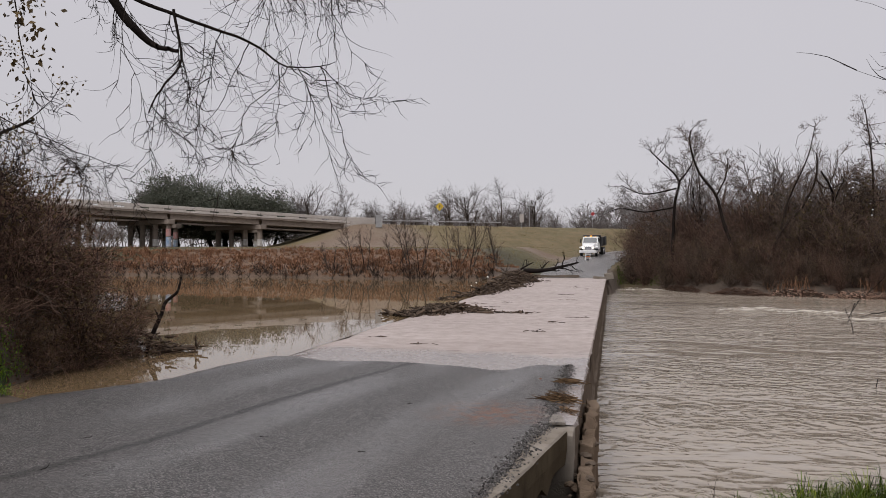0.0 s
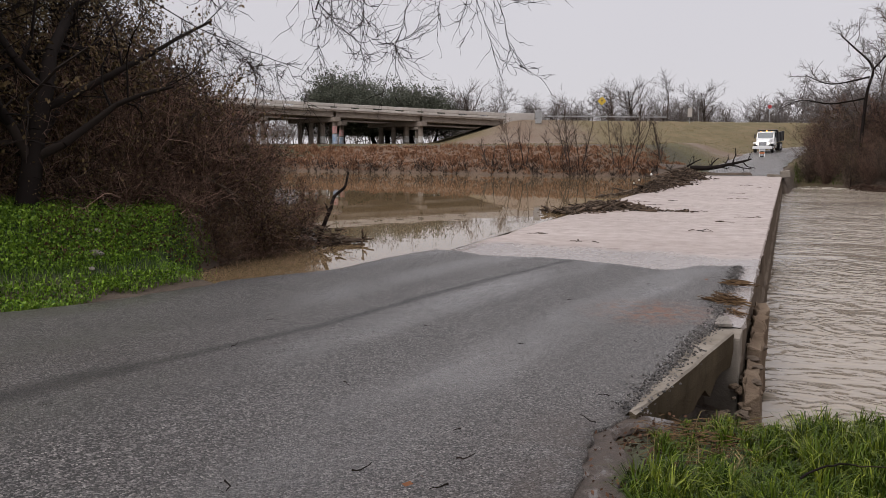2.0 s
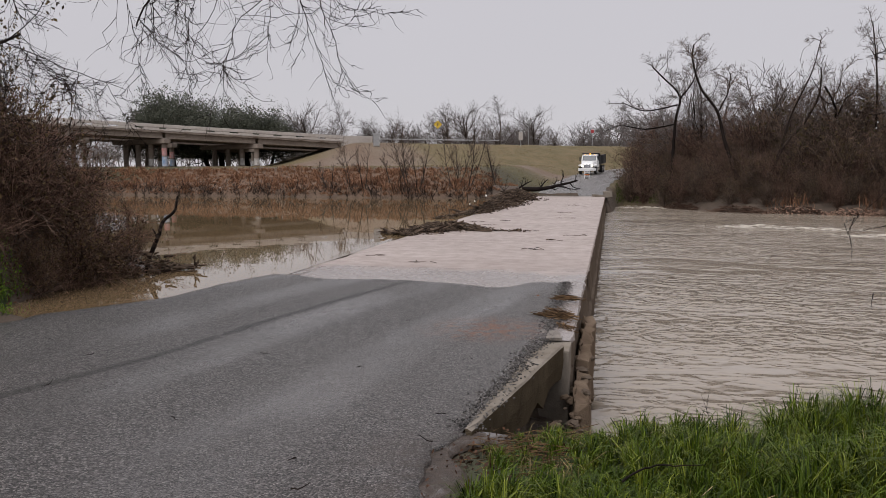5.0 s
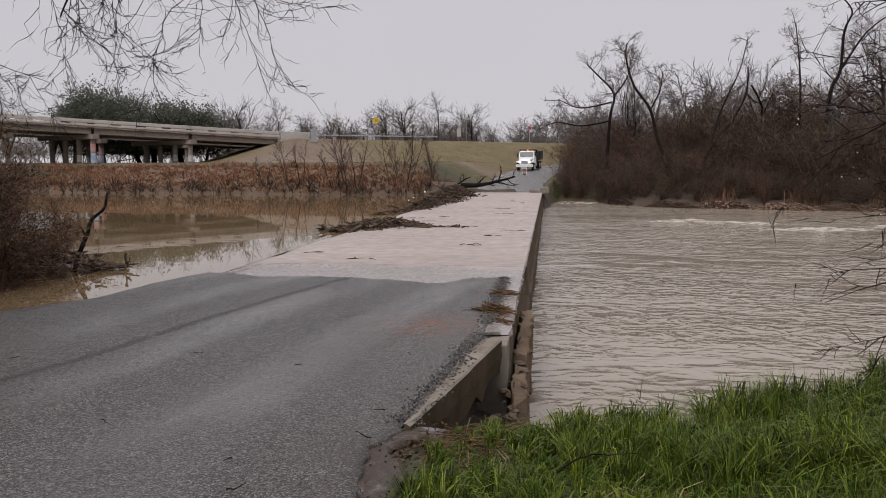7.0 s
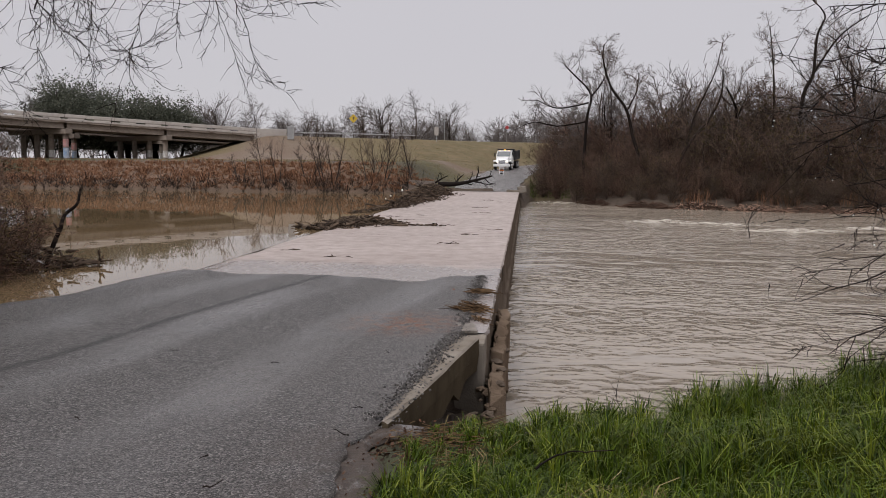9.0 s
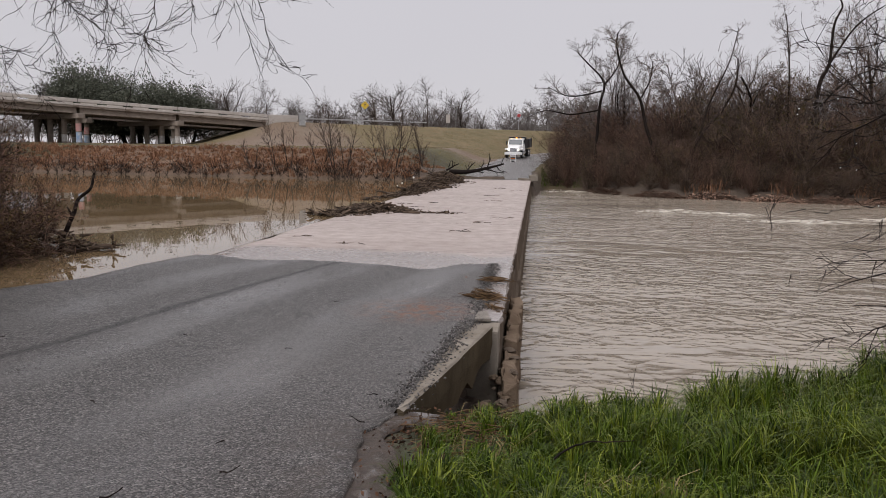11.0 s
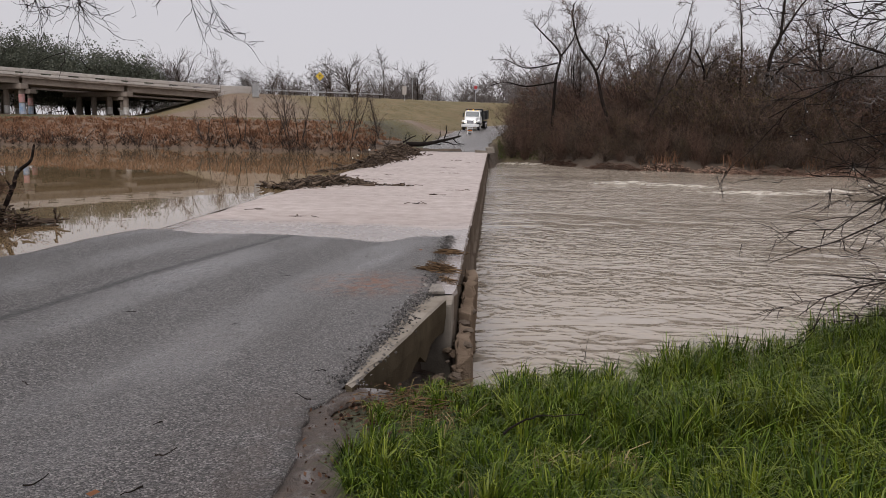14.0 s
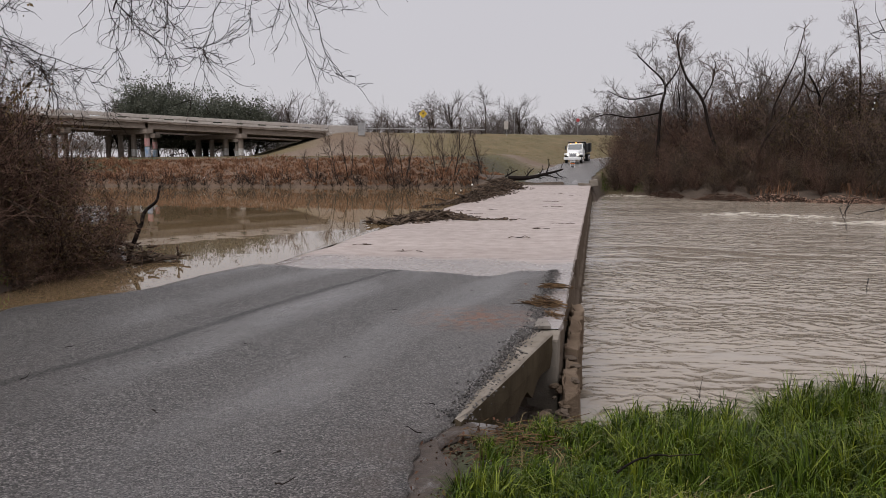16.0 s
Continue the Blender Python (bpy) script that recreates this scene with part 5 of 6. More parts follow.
    bed = part("dump_body", block(2.40, 4.0, 0.12, (0, 5.1, 1.22), 0.02), M_BLACK, t)
    for s in (-1, 1):
        part("side_wall", block(0.08, 4.0, 1.15, (s * 1.16, 5.1, 1.82), 0.02), M_BLACK, bed)
        for y in (3.5, 4.5, 5.5, 6.7):
            part("stake", block(0.10, 0.10, 1.15, (s * 1.23, y, 1.82), 0.01), M_BLACK, bed)
    part("head_board", block(2.30, 0.08, 1.45, (0, 3.14, 1.95), 0.02), M_BLACK, bed)
    part("cab_guard", block(2.30, 0.9, 0.07, (0, 2.78, 2.66), 0.02), M_BLACK, bed)
    part("tail_gate", block(2.30, 0.08, 1.05, (0, 7.08, 1.78), 0.02), M_BLACK, bed)
    t.matrix_world = pose(-3.0, 104.0, float(road_z(105.0)) + 0.0, 3.2, 0, -9)
    return tagged(t, "white dump truck with a black body and lit headlights", "truck")


truck()

# barricade in front of the truck
M_ORANGE = plain("orange_board", (0.62, 0.16, 0.04), (0.70, 0.22, 0.06), 5, 0.6, 30, 0.0)
bar = new("barricade")
for s in (-1, 1):
    for e in (-1, 1):
        part("leg", block(0.05, 0.05, 1.15, (s * 0.32, e * 0.2, 0.55), 0.008, (e * 18, 0, 0)), M_WHITE, bar)
part("board", block(0.78, 0.03, 0.34, (0, -0.11, 0.96), 0.01, (18, 0, 0)), M_WHITE, bar, "white sign board")
part("stripe", block(0.60, 0.012, 0.05, (0, -0.135, 1.0), 0.0, (18, 0, 0)), M_BLACK, bar)
part("board", block(0.70, 0.03, 0.16, (0, -0.20, 0.55), 0.01, (18, 0, 0)), M_ORANGE, bar, "orange striped board")
part("sandbag", block(0.45, 0.34, 0.16, (0, 0, 0.10), 0.07), M_BLACK, bar)
bar.matrix_world = pose(-2.85, 98.0, float(road_z(98)) + 0.02, 0, 0, 3) @ Matrix.Diagonal((0.85, 0.85, 0.85, 1))
tagged(bar, "white and orange folding barricade on the road", "barricade")

# ---- signs, cabinet and guard rail on the highway ----
M_STEEL = plain("galvanised_steel", (0.30, 0.30, 0.30), (0.45, 0.45, 0.45), 6, 0.45, 40, 0.1, 0.6)
M_YELLOW = plain("yellow_sign", (0.62, 0.40, 0.03), (0.70, 0.48, 0.05), 3, 0.6, 30, 0.0)
M_SIGNRED = plain("red_sign", (0.42, 0.04, 0.05), (0.50, 0.07, 0.07), 3, 0.6, 30, 0.0)


def post_sign(name, x, y, post, plate, at, turn, material, label, face=0.0, extra=None):
    t = new(name)
    part("post", block(0.07, 0.07, post, (0, 0.05, post / 2 - 0.2), 0.008), M_STEEL, t)
    p = part("plate", plate, material, t)
    p.location = (0, -0.01, at)
    p.rotation_euler = (0, radians(turn), 0)
    t.matrix_world = pose(x, y, float(land(x, y)), 0, 0, face)
    if extra:
        e = part("symbol", extra, M_BLACK, t)
        e.location = (0, -0.035, at)
    return tagged(t, label, "road sign")


sym = block(0.10, 0.012, 0.55, (0, 0, 0), 0.01)
block(0.38, 0.012, 0.10, (0, 0, 0.08), 0.01, (0, 0, 0), sym)
post_sign("warning_sign", -25.6, 117.4, 3.3, block(0.9, 0.02, 0.9, (0, 0, 0), 0.0), 2.95, 45, M_YELLOW, "yellow diamond warning sign on a steel post", 8, sym)
post_sign("white_sign", -13.5, 120.9, 2.6, block(0.62, 0.02, 1.25, (0, 0, 0), 0.0), 1.55, 0, M_RAIL, "plain white plate sign on a steel post", 6)
post_sign("sign_back", -12.6, 124.0, 4.4, block(0.42, 0.02, 0.7, (0, 0, 0), 0.0), 3.6, 80, M_STEEL, "grey back of a tall road sign", 6)
post_sign("red_sign", -3.1, 134.0, 3.0, rod(0.30, 0.30, 0.02, (0, 0, 0), (90, 0, 0), 8), 2.6, 0, M_SIGNRED, "red octagonal sign half hidden by twigs", 2)

cabx, caby = -32.3, 107.6
c = new("utility_cabinet")
part("body", block(0.85, 0.6, 1.75, (0, 0, 0.9), 0.04), M_STEEL, c)
part("lid", block(0.95, 0.7, 0.10, (0, 0, 1.82), 0.03), M_STEEL, c)
part("plinth", block(1.0, 0.8, 0.2, (0, 0, 0.05), 0.02), M_CONC, c)
c.matrix_world = pose(cabx, caby, float(land(cabx, caby)) - 0.05, 0, 0, 20)
tagged(c, "grey metal utility cabinet beside the bridge end", "cabinet")

gr = new("guard_rail")
for i in range(11):
    s = -5.0 - i * 1.9
    x, y = HX + UX * s - UY * -0.6, HY + UY * s + UX * -0.6
    part("post", block(0.16, 0.18, 1.0, (x, y, 6.35 + 0.004 * s + 0.35), 0.01, (0, 0, 33)), M_BARK, gr)
s = -14.5
rail = block(20, 0.06, 0.16, (0, 0, 0), 0.02)
ro = part("rail", rail, M_STEEL, gr)
ro.matrix_world = pose(HX + UX * s - UY * -0.48, HY + UY * s + UX * -0.48, 6.35 + 0.004 * s + 0.62, 0, 0, math.degrees(math.atan2(UY, UX)))
tagged(gr, "steel guard rail on dark posts along the highway", "guard rail")


# ---- weeds and grass ----
def scatter(rng, n, x0, x1, y0, y1, keep=None):
    x, y = rng.uniform(x0, x1, n), rng.uniform(y0, y1, n)
    if keep is not None:
        k = keep(x, y)
        x, y = x[k], y[k]
    return np.stack([x, y, land(x, y)], 1)


def tussocks(centres, per, height, rng, width=0.0032, spread=0.05, arch=1.0):
    """Arching blades of three faces that fan out of common roots."""
    n = len(centres) * per
    c = np.repeat(np.asarray(centres), per, axis=0)
    h = np.repeat(np.asarray(height), per) * rng.uniform(0.45, 1.25, n)
    comb = np.repeat(rng.normal(size=(len(centres), 2)) * 0.55, per, axis=0)
    ang = rng.uniform(0, 2 * math.pi, n)
    d = np.stack([np.cos(ang) + comb[:, 0], np.sin(ang) + comb[:, 1], np.zeros(n)], 1)
    p = c + d * (spread * rng.uniform(0, 1, n))[:, None]
    k = (arch * rng.uniform(0.15, 1.15, n))[:, None]
    side = np.stack([-np.sin(ang), np.cos(ang), np.zeros(n)], 1) * (width * rng.uniform(0.6, 1.5, n))[:, None]
    H = h[:, None]
    up = np.array([[0, 0, 1.0]])
    a1 = p + up * H * 0.45 + d * H * 0.10 * k
    a2 = p + up * H * (0.80 - 0.16 * k) + d * H * 0.34 * k
    a3 = p + up * H * (0.98 - 0.58 * k) + d * H * 0.72 * k
    v = np.stack([p - side, p + side, a1 + side, a1 - side, a2 + side * 0.75, a2 - side * 0.75, a3 + side * 0.1, a3 - side * 0.1], 1)
    b = (np.arange(n) * 8)[:, None]
    f = np.concatenate([b + np.array([[0, 1, 2, 3]]), b + np.array([[3, 2, 4, 5]]), b + np.array([[5, 4, 6, 7]])])
    return v.reshape(-1, 3), f


q = np.random.default_rng(91)
# rust-coloured dead weeds on the far bank
p = scatter(q, 4200, -75, -8, 68, 88, lambda x, y: (y - far_shore(x) > 0.1) & (y - far_shore(x) < 12.5) & (q.uniform(size=len(x)) < np.clip((-x - 6) / 6, 0.1, 1)))
v, f = tussocks(p, 16, 0.20 + 0.55 * np.clip(wave(p[:, 0], p[:, 1], 0.7), 0, 1) ** 2 + q.uniform(0, 0.2, len(p)), q, 0.022, 0.30, 1.3)
stuff("dead_weeds", mesh_from("dead_weeds", v, f, M_RUSTGRASS), "rust-brown dead weeds covering the far bank", "weeds")
p = scatter(q, 1500, -75, -9, 67, 74, lambda x, y: np.abs(y - far_shore(x) - 0.5) < 0.9)
rows = []
for a in p:
    for _ in range(6):
        d = q.normal(size=3) * 0.5
        d[2] = abs(d[2]) + 0.45
        rows.append((*a, 0.014, *(a + d * q.uniform(0.6, 1.6)), 0.006))
v, f = tubes(rows, 3)
stuff("bank_brush", mesh_from("bank_brush", v, f, M_DARKBARK), "dark brushwood along the waterline", "brush")
# short dry grass on the embankment and the far verge
p = scatter(q, 42000, -60, 6, 80, 122, lambda x, y: (np.abs(x - far_road_x(y)) > 3.9) & (y - far_shore(x) > 11) & (q.uniform(size=len(x)) < 0.75) & (np.abs(y - (103 + 0.18 * (x + 4) + 1.2 * np.sin(x * 0.11))) > 2.2)
            & (np.hypot((x - HX) * UX + (y - HY) * UY - 2, ((x - HX) * -UY + (y - HY) * UX - 6) * 0.8) > 7) & ((x - HX) * -UY + (y - HY) * UX > 0.5))
k = q.uniform(size=len(p)) < 0.6
v, f = blades(p[k], 0.10, q, 1.3, 0.022)
stuff("dry_grass", mesh_from("dry_grass", v, f, M_STRAW), "short straw-coloured grass on the embankment", "grass")
v, f = blades(p[~k], 0.10, q, 1.3, 0.022)
stuff("green_grass", mesh_from("green_grass", v, f, M_OLIVEGRASS), "short green grass on the embankment", "grass")


def on_shelf(x, y):
    edge = road_right(y) + 0.28 + 0.22 * np.sin(3.1 * y) * np.sin(1.3 * y + 1)
    edge = edge + np.where(y > 4.6, 0.25, 0)
    return (x > edge) & (y < 7.3 + 0.28 * np.clip(x, 0, 12)) & ~((y > 6.3) & (x < 0.15))


# lush grass on the near bank: a short sward with arching tussocks
p = scatter(q, 60000, -1.0, 6.2, 1.2, 9.3, on_shelf)
k = q.uniform(size=len(p)) < np.clip(0.5 + 0.5 * wave(p[:, 0], p[:, 1], 2.3) + 0.5 * wave(p[:, 0], p[:, 1], 7.0, 2.0), 0.10, 1)
p = p[k]
v, f = blades(p, np.clip(0.09 + 0.05 * wave(p[:, 0], p[:, 1], 6.3, 1.4), 0.04, 0.2), q, 1.1, 0.0045)
stuff("short_grass", mesh_from("short_grass", v, f, M_GRASS), "short wet green grass on the near bank", "grass")
p = scatter(q, 4300, -1.0, 6.2, 1.4, 9.3, on_shelf)
k = q.uniform(size=len(p)) < np.clip(0.62 + 0.5 * wave(p[:, 0], p[:, 1], 1.9, 0.4) + 0.3 * np.clip(p[:, 0] - 0.3, 0, 1), 0.12, 1)
p = p[k]
tall = 0.12 + 0.06 * wave(p[:, 0], p[:, 1], 1.9, 0.4) + 0.10 * np.clip(p[:, 0] - 0.2, 0, 1.4) + q.uniform(0, 0.10, len(p))
tall = np.where((p[:, 1] > 4.6) & (p[:, 0] < 0.15), tall * 0.55, tall)
k = q.uniform(size=len(p)) < 0.5
v, f = tussocks(p[k], 44, np.clip(tall[k] * 1.25, 0.06, 0.42), q)
stuff("grass_tussocks", mesh_from("grass_tussocks", v, f, M_GRASS), "long arching tussocks of lush wet grass", "grass")
v, f = tussocks(p[~k], 40, np.clip(tall[~k] * 1.15, 0.06, 0.40), q)
stuff("grass_tussocks", mesh_from("grass_tussocks", v, f, M_PALEGRASS), "long arching tussocks of yellow-green grass", "grass")
p = scatter(q, 420, -1.0, 6.2, 1.2, 9.3, on_shelf)
v, f = tussocks(p, 7, np.full(len(p), 0.22), q, 0.0028, 0.05, 1.3)
stuff("dead_blades", mesh_from("dead_blades", v, f, M_STRAW), "dead straw blades among the green grass", "grass")

# ground cover on the upstream verge
off_ok = lambda x, y: (road_left(y) - x > 0.35 + 0.2 * np.sin(2.2 * y)) & (road_left(y) - x < 5) & (land(x, y) > 0.02)
p = scatter(q, 80000, -15.0, -9.2, 4.5, 13.2, off_ok)
k = (q.uniform(size=len(p)) < np.clip(0.75 + 0.5 * wave(p[:, 0], p[:, 1], 2.0), 0.1, 1)) & ~(np.abs(road_left(p[:, 1]) - p[:, 0] - 1.15) < 0.16)
p = p[k]
p[:, 2] += q.uniform(0.02, 0.16, len(p))
v, f = leaf_quads(p, 0.050, q, -0.2, 0.7)
stuff("ground_cover", mesh_from("ground_cover", v, f, M_WEED), "low broad-leaved green weeds on the bank", "weeds")
p = scatter(q, 26000, -15.0, -9.2, 4.5, 13.2, off_ok)
v, f = blades(p, 0.17, q, 0.9, 0.006)
stuff("verge_grass", mesh_from("verge_grass", v, f, M_WEED), "green grass on the upstream verge", "grass")


# leaf litter and mud along the asphalt edge
p = scatter(q, 420, -1.55, -0.55, 1.5, 6.2, lambda x, y: np.abs(x - road_right(y) - 0.18) < 0.20)
p[:, 2] = np.maximum(p[:, 2], road_z(p[:, 1]) - 0.01) + 0.02
v, f = leaf_quads(p, 0.03, q, 0, 0.6)
p2 = scatter(q, 500, -1.0, -0.25, 4.2, 6.1)
p2[:, 2] += 0.02
v2, f2 = leaf_quads(p2, 0.05, q, 0, 0.5)
v, f = np.concatenate([v, v2]), np.concatenate([f, f2 + len(v)])
stuff("leaf_litter", mesh_from("leaf_litter", v, f, M_LITTER), "wet brown leaf litter along the asphalt edge", "litter")

# strip of wet mud with standing water between asphalt and grass
def mud_material():
    m, n, l, b = mat("wet_mud", 0.3)
    v = coords(n, l)
    pool = noise_of(n, l, coords(n, l, (1.6, 0.8, 1)), 3.4, 5, 0.65, 0.50, 0.62)
    mid = noise_of(n, l, v, 14, 5, 0.7)
    col = blend(n, l, mid, (0.026, 0.017, 0.012), (0.080, 0.056, 0.041))
    l.new(blend(n, l, pool, col, (0.060, 0.046, 0.037)), b.inputs["Base Color"])
    r = n.new("ShaderNodeMapRange")
    r.inputs[3].default_value, r.inputs[4].default_value = 0.62, 0.03
    l.new(pool, r.inputs[0])
    l.new(r.outputs[0], b.inputs["Roughness"])
    k = bump(n, l, b, mid, 0.9, 0.05)
    inv = n.new("ShaderNodeMapRange")
    inv.inputs[3].default_value, inv.inputs[4].default_value = 0.6, 0.0
    l.new(pool, inv.inputs[0])
    l.new(inv.outputs[0], k.inputs["Strength"])
    return m


def mud_strip():
    ys, v = axis((-3, 6.0, 0.12)), []
    for y in ys:
        w = 0.27 + 0.10 * math.sin(2.1 * y) + 0.08 * math.sin(5.3 * y + 1)
        for k in range(8):
            x = float(road_right(y)) - 0.06 + (w + 0.06) * k / 7
            v.append((x, y, float(road_z(y)) - 0.002 + 0.006 * math.sin(9 * x + 3 * y) + 0.016 * noise.noise(Vector((x * 5, y * 5, 0))) - 0.05 * (k == 7)))
    f = [(i * 8 + k, i * 8 + k + 1, (i + 1) * 8 + k + 1, (i + 1) * 8 + k) for i in range(len(ys) - 1) for k in range(7)]
    return tagged(new("mud_strip", mesh_from("mud_strip", v, f, mud_material(), True)), "wet muddy strip with shallow puddles beside the asphalt", "mud", kind="stuff")


mud_strip()


# twigs and leaves lying on the asphalt
def road_bit(x, y, kind_, seed, turn):
    g = np.random.default_rng(seed)
    z = float(road_z(y)) + 0.03
    if kind_ == "leaf":
        v, f = leaf_quads(np.zeros((1, 3)), 0.075, g, 0, 0.7)
        v[:, 2] = np.abs(v[:, 2]) * 0.3
        ob = new("fallen_leaf", mesh_from("fallen_leaf", v, f, M_LEAFBROWN))
        tagged(ob, "brown fallen leaf on wet asphalt", "leaf", "bits on the road")
    else:
        rows_ = []
        a, rad_ = np.array([-0.04, 0.0, 0.008]), 0.006
        for k_ in range(5):
            d = np.array([0.022, g.normal() * 0.014, g.normal() * 0.003 if kind_ == "twig" else (0.012 if k_ > 1 else 0.0)])
            rows_.append((*a, rad_, *(a + d), rad_ * 0.85))
            a, rad_ = a + d, rad_ * 0.85
        v, f = tubes(rows_, 5)
        ob = new("road_twig", mesh_from("road_twig", v, f, M_DARKBARK))
        tagged(ob, "small black twig on wet asphalt", "twig", "bits on the road")
    ob.matrix_world = pose(x, y, z, 0, 0, turn)


M_LEAFBROWN = twiggy("brown_leaf", (0.20, 0.085, 0.045), (0.28, 0.13, 0.07), 0.5)
for i, (x, y, kd) in enumerate([(-1.70, 4.05, "curl"), (-2.12, 3.56, "curl"), (-2.78, 8.5, "twig"), (-5.35, 6.55, "curl"), (-1.78, 3.45, "leaf"), (-1.75, 3.62, "leaf"), (-1.62, 3.55, "twig"), (-1.98, 4.65, "twig"), (-2.6, 3.0, "twig"),
                                (-3.4, 5.6, "twig"), (-4.2, 9.0, "twig"), (-3.1, 12.0, "twig"), (-2.2, 14.0, "twig"), (-1.6, 9.3, "twig"), (-1.35, 6.4, "twig"), (-1.25, 5.4, "curl"), (-6.2, 8.4, "twig"), (-1.3, 14.9, "leaf")]):
    road_bit(x, y, kd, 500 + i, 37 * i)


# ---- upstream bank: brambles, leafy trees and the limb over the road ----
BRAMBLE = dict(steps=(9, 5, 4), wander=(0.16, 0.24, 0.3), lift=(-0.035, -0.05, -0.05), taper=0.75, bare=(0.06, 0.05), kids=(1.5, 1.25), angle=(18, 70), ratio=(0.32, 0.66), thin=0.62, min=0.0075, stems=26)


def bramble(seed, height, leaf, mat_):
    t, rows_ = bare_tree(seed, height, 0.026, BRAMBLE, mat_, M_DARKCANE, "bramble", 4)
    g = np.random.default_rng(seed)
    tips = np.array([r_[4:7] for r_ in rows_])
    pts = tips[g.integers(0, len(tips), leaf)] + g.normal(size=(leaf, 3)) * 0.12
    pts = pts[pts[:, 2] > 0.1]
    v, f = leaf_quads(pts, 0.06, g, 0.2, 0.7)
    part_mesh("leaves", mesh_from("leaves", v, f, M_LEAF if mat_ is M_TWIG else M_OLIVE), t)
    return tagged(t, "dense brown tangle of brambles and vines", "shrub", "brambles on the upstream bank")


protos = [bramble(701, 3.4, 1800, M_BRAMBLE), bramble(702, 3.4, 900, M_BRAMBLE), bramble(703, 3.4, 5000, M_TWIG)]
g = np.random.default_rng(66)
places = [(-11.2, 16.4, 0.62), (-11.9, 17.2, 0.7), (-11.4, 15.0, 0.78), (-12.4, 15.8, 1.0), (-12.0, 13.9, 1.0), (-13.0, 14.6, 1.2), (-13.2, 16.6, 1.1), (-12.6, 12.6, 1.05), (-13.8, 13.2, 1.35), (-14.3, 15.0, 1.4), (-14.4, 17.2, 1.2),
          (-13.4, 11.2, 1.1), (-14.6, 11.6, 1.4), (-15.6, 13.4, 1.55), (-16.0, 15.6, 1.5), (-15.0, 9.6, 1.25), (-16.4, 11.0, 1.6), (-17.6, 13.2, 1.7), (-16.2, 8.2, 1.4), (-18.2, 10.0, 1.7), (-17.2, 6.4, 1.4), (-16.5, 17.8, 1.3), (-19.2, 8.0, 1.6), (-19.0, 15.5, 1.6), (-20.5, 12, 1.8),
          (-11.5, 12.7, 0.55), (-11.2, 13.6, 0.6), (-12.3, 11.9, 0.6), (-11.0, 14.6, 0.6), (-13.4, 10.4, 0.7), (-10.7, 15.8, 0.5)]
for i, (x, y, s) in enumerate(places):
    m = pose(x, y, float(land(x, y)) - 0.15, 0, 0, g.uniform(0, 360)) @ Matrix.Diagonal((s * 1.05, s * 1.05, s * (1.0 if x > -12.2 else 1.22 if x > -13.3 else 1.45), 1))
    if i < 3:
        protos[i].matrix_world = m
    else:
        copy_thing(protos[i % 3], m)


def leafy_tree(seed, x, y, height, leaves, lean, label):
    """Vine-draped tree: dark trunk and limbs, hanging twigs and many small leaves in loose clusters."""
    h = np.random.default_rng(seed)
    rows_ = []
    cfg = dict(TREE, kids=(2.0, 2.0, 1.7), bare=(0.25, 0.12, 0.1), lift=(0.03, 0.0, -0.03, -0.06), angle=(30, 75), min=0.006)
    grow(h, (0, 0, -0.3), (lean[0], lean[1], 1), height * 0.72, 0.21, 0, cfg, rows_)
    t = new("leafy_tree")
    part_mesh("trunk", limb_mesh("trunk", [r_ for r_ in rows_ if r_[8] < 2], M_DARKBARK, 7), t)
    part_mesh("twig_spray", limb_mesh("twig_spray", [r_ for r_ in rows_ if r_[8] >= 2], M_DARKBARK, 3), t)
    tips = np.array([r_[4:7] for r_ in rows_ if r_[8] >= 2])
    c_ = tips[h.integers(0, len(tips), leaves // 34)]
    pts = (c_[:, None, :] + h.normal(size=(len(c_), 34, 3)) * np.array([0.14, 0.14, 0.17])).reshape(-1, 3)
    v, f = leaf_quads(pts, 0.075, h, 0.5, 0.6)
    part_mesh("leaves", mesh_from("leaves", v, f, M_LEAF), t, "small dark green leaves in loose clusters")
    t.matrix_world = pose(x, y, float(land(x, y)), 0, 0, 0)
    return tagged(t, label, "tree", "leafy trees on the upstream bank")


leafy_tree(801, -12.6, 9.9, 8.5, 12000, (0.06, 0.02), "dark vine-draped tree with small leaves")
leafy_tree(802, -14.8, 12.6, 8.5, 19000, (0.02, 0.0), "dark vine-draped tree with small leaves")
leafy_tree(803, -15.6, 9.0, 9.0, 17000, (0.0, 0.05), "dark vine-draped tree with small leaves")
leafy_tree(804, -17.5, 12.5, 9.5, 16000, (0.0, 0.0), "dark vine-draped tree with small leaves")
leafy_tree(805, -16.0, 15.5, 7.0, 15000, (0.05, 0.0), "dark vine-draped tree with small leaves")
leafy_tree(806, -13.6, 6.2, 9.0, 9000, (0.0, 0.0), "dark vine-draped tree with small leaves")


PEND = dict(steps=(10, 7, 4), wander=(0.17, 0.24, 0.28), lift=(-0.03, 0.0, 0.02), taper=0.75, bare=(0.08, 0.08), kids=(0.85, 0.5), angle=(16, 46), ratio=(0.36, 0.66), thin=0.6, min=0.0048)


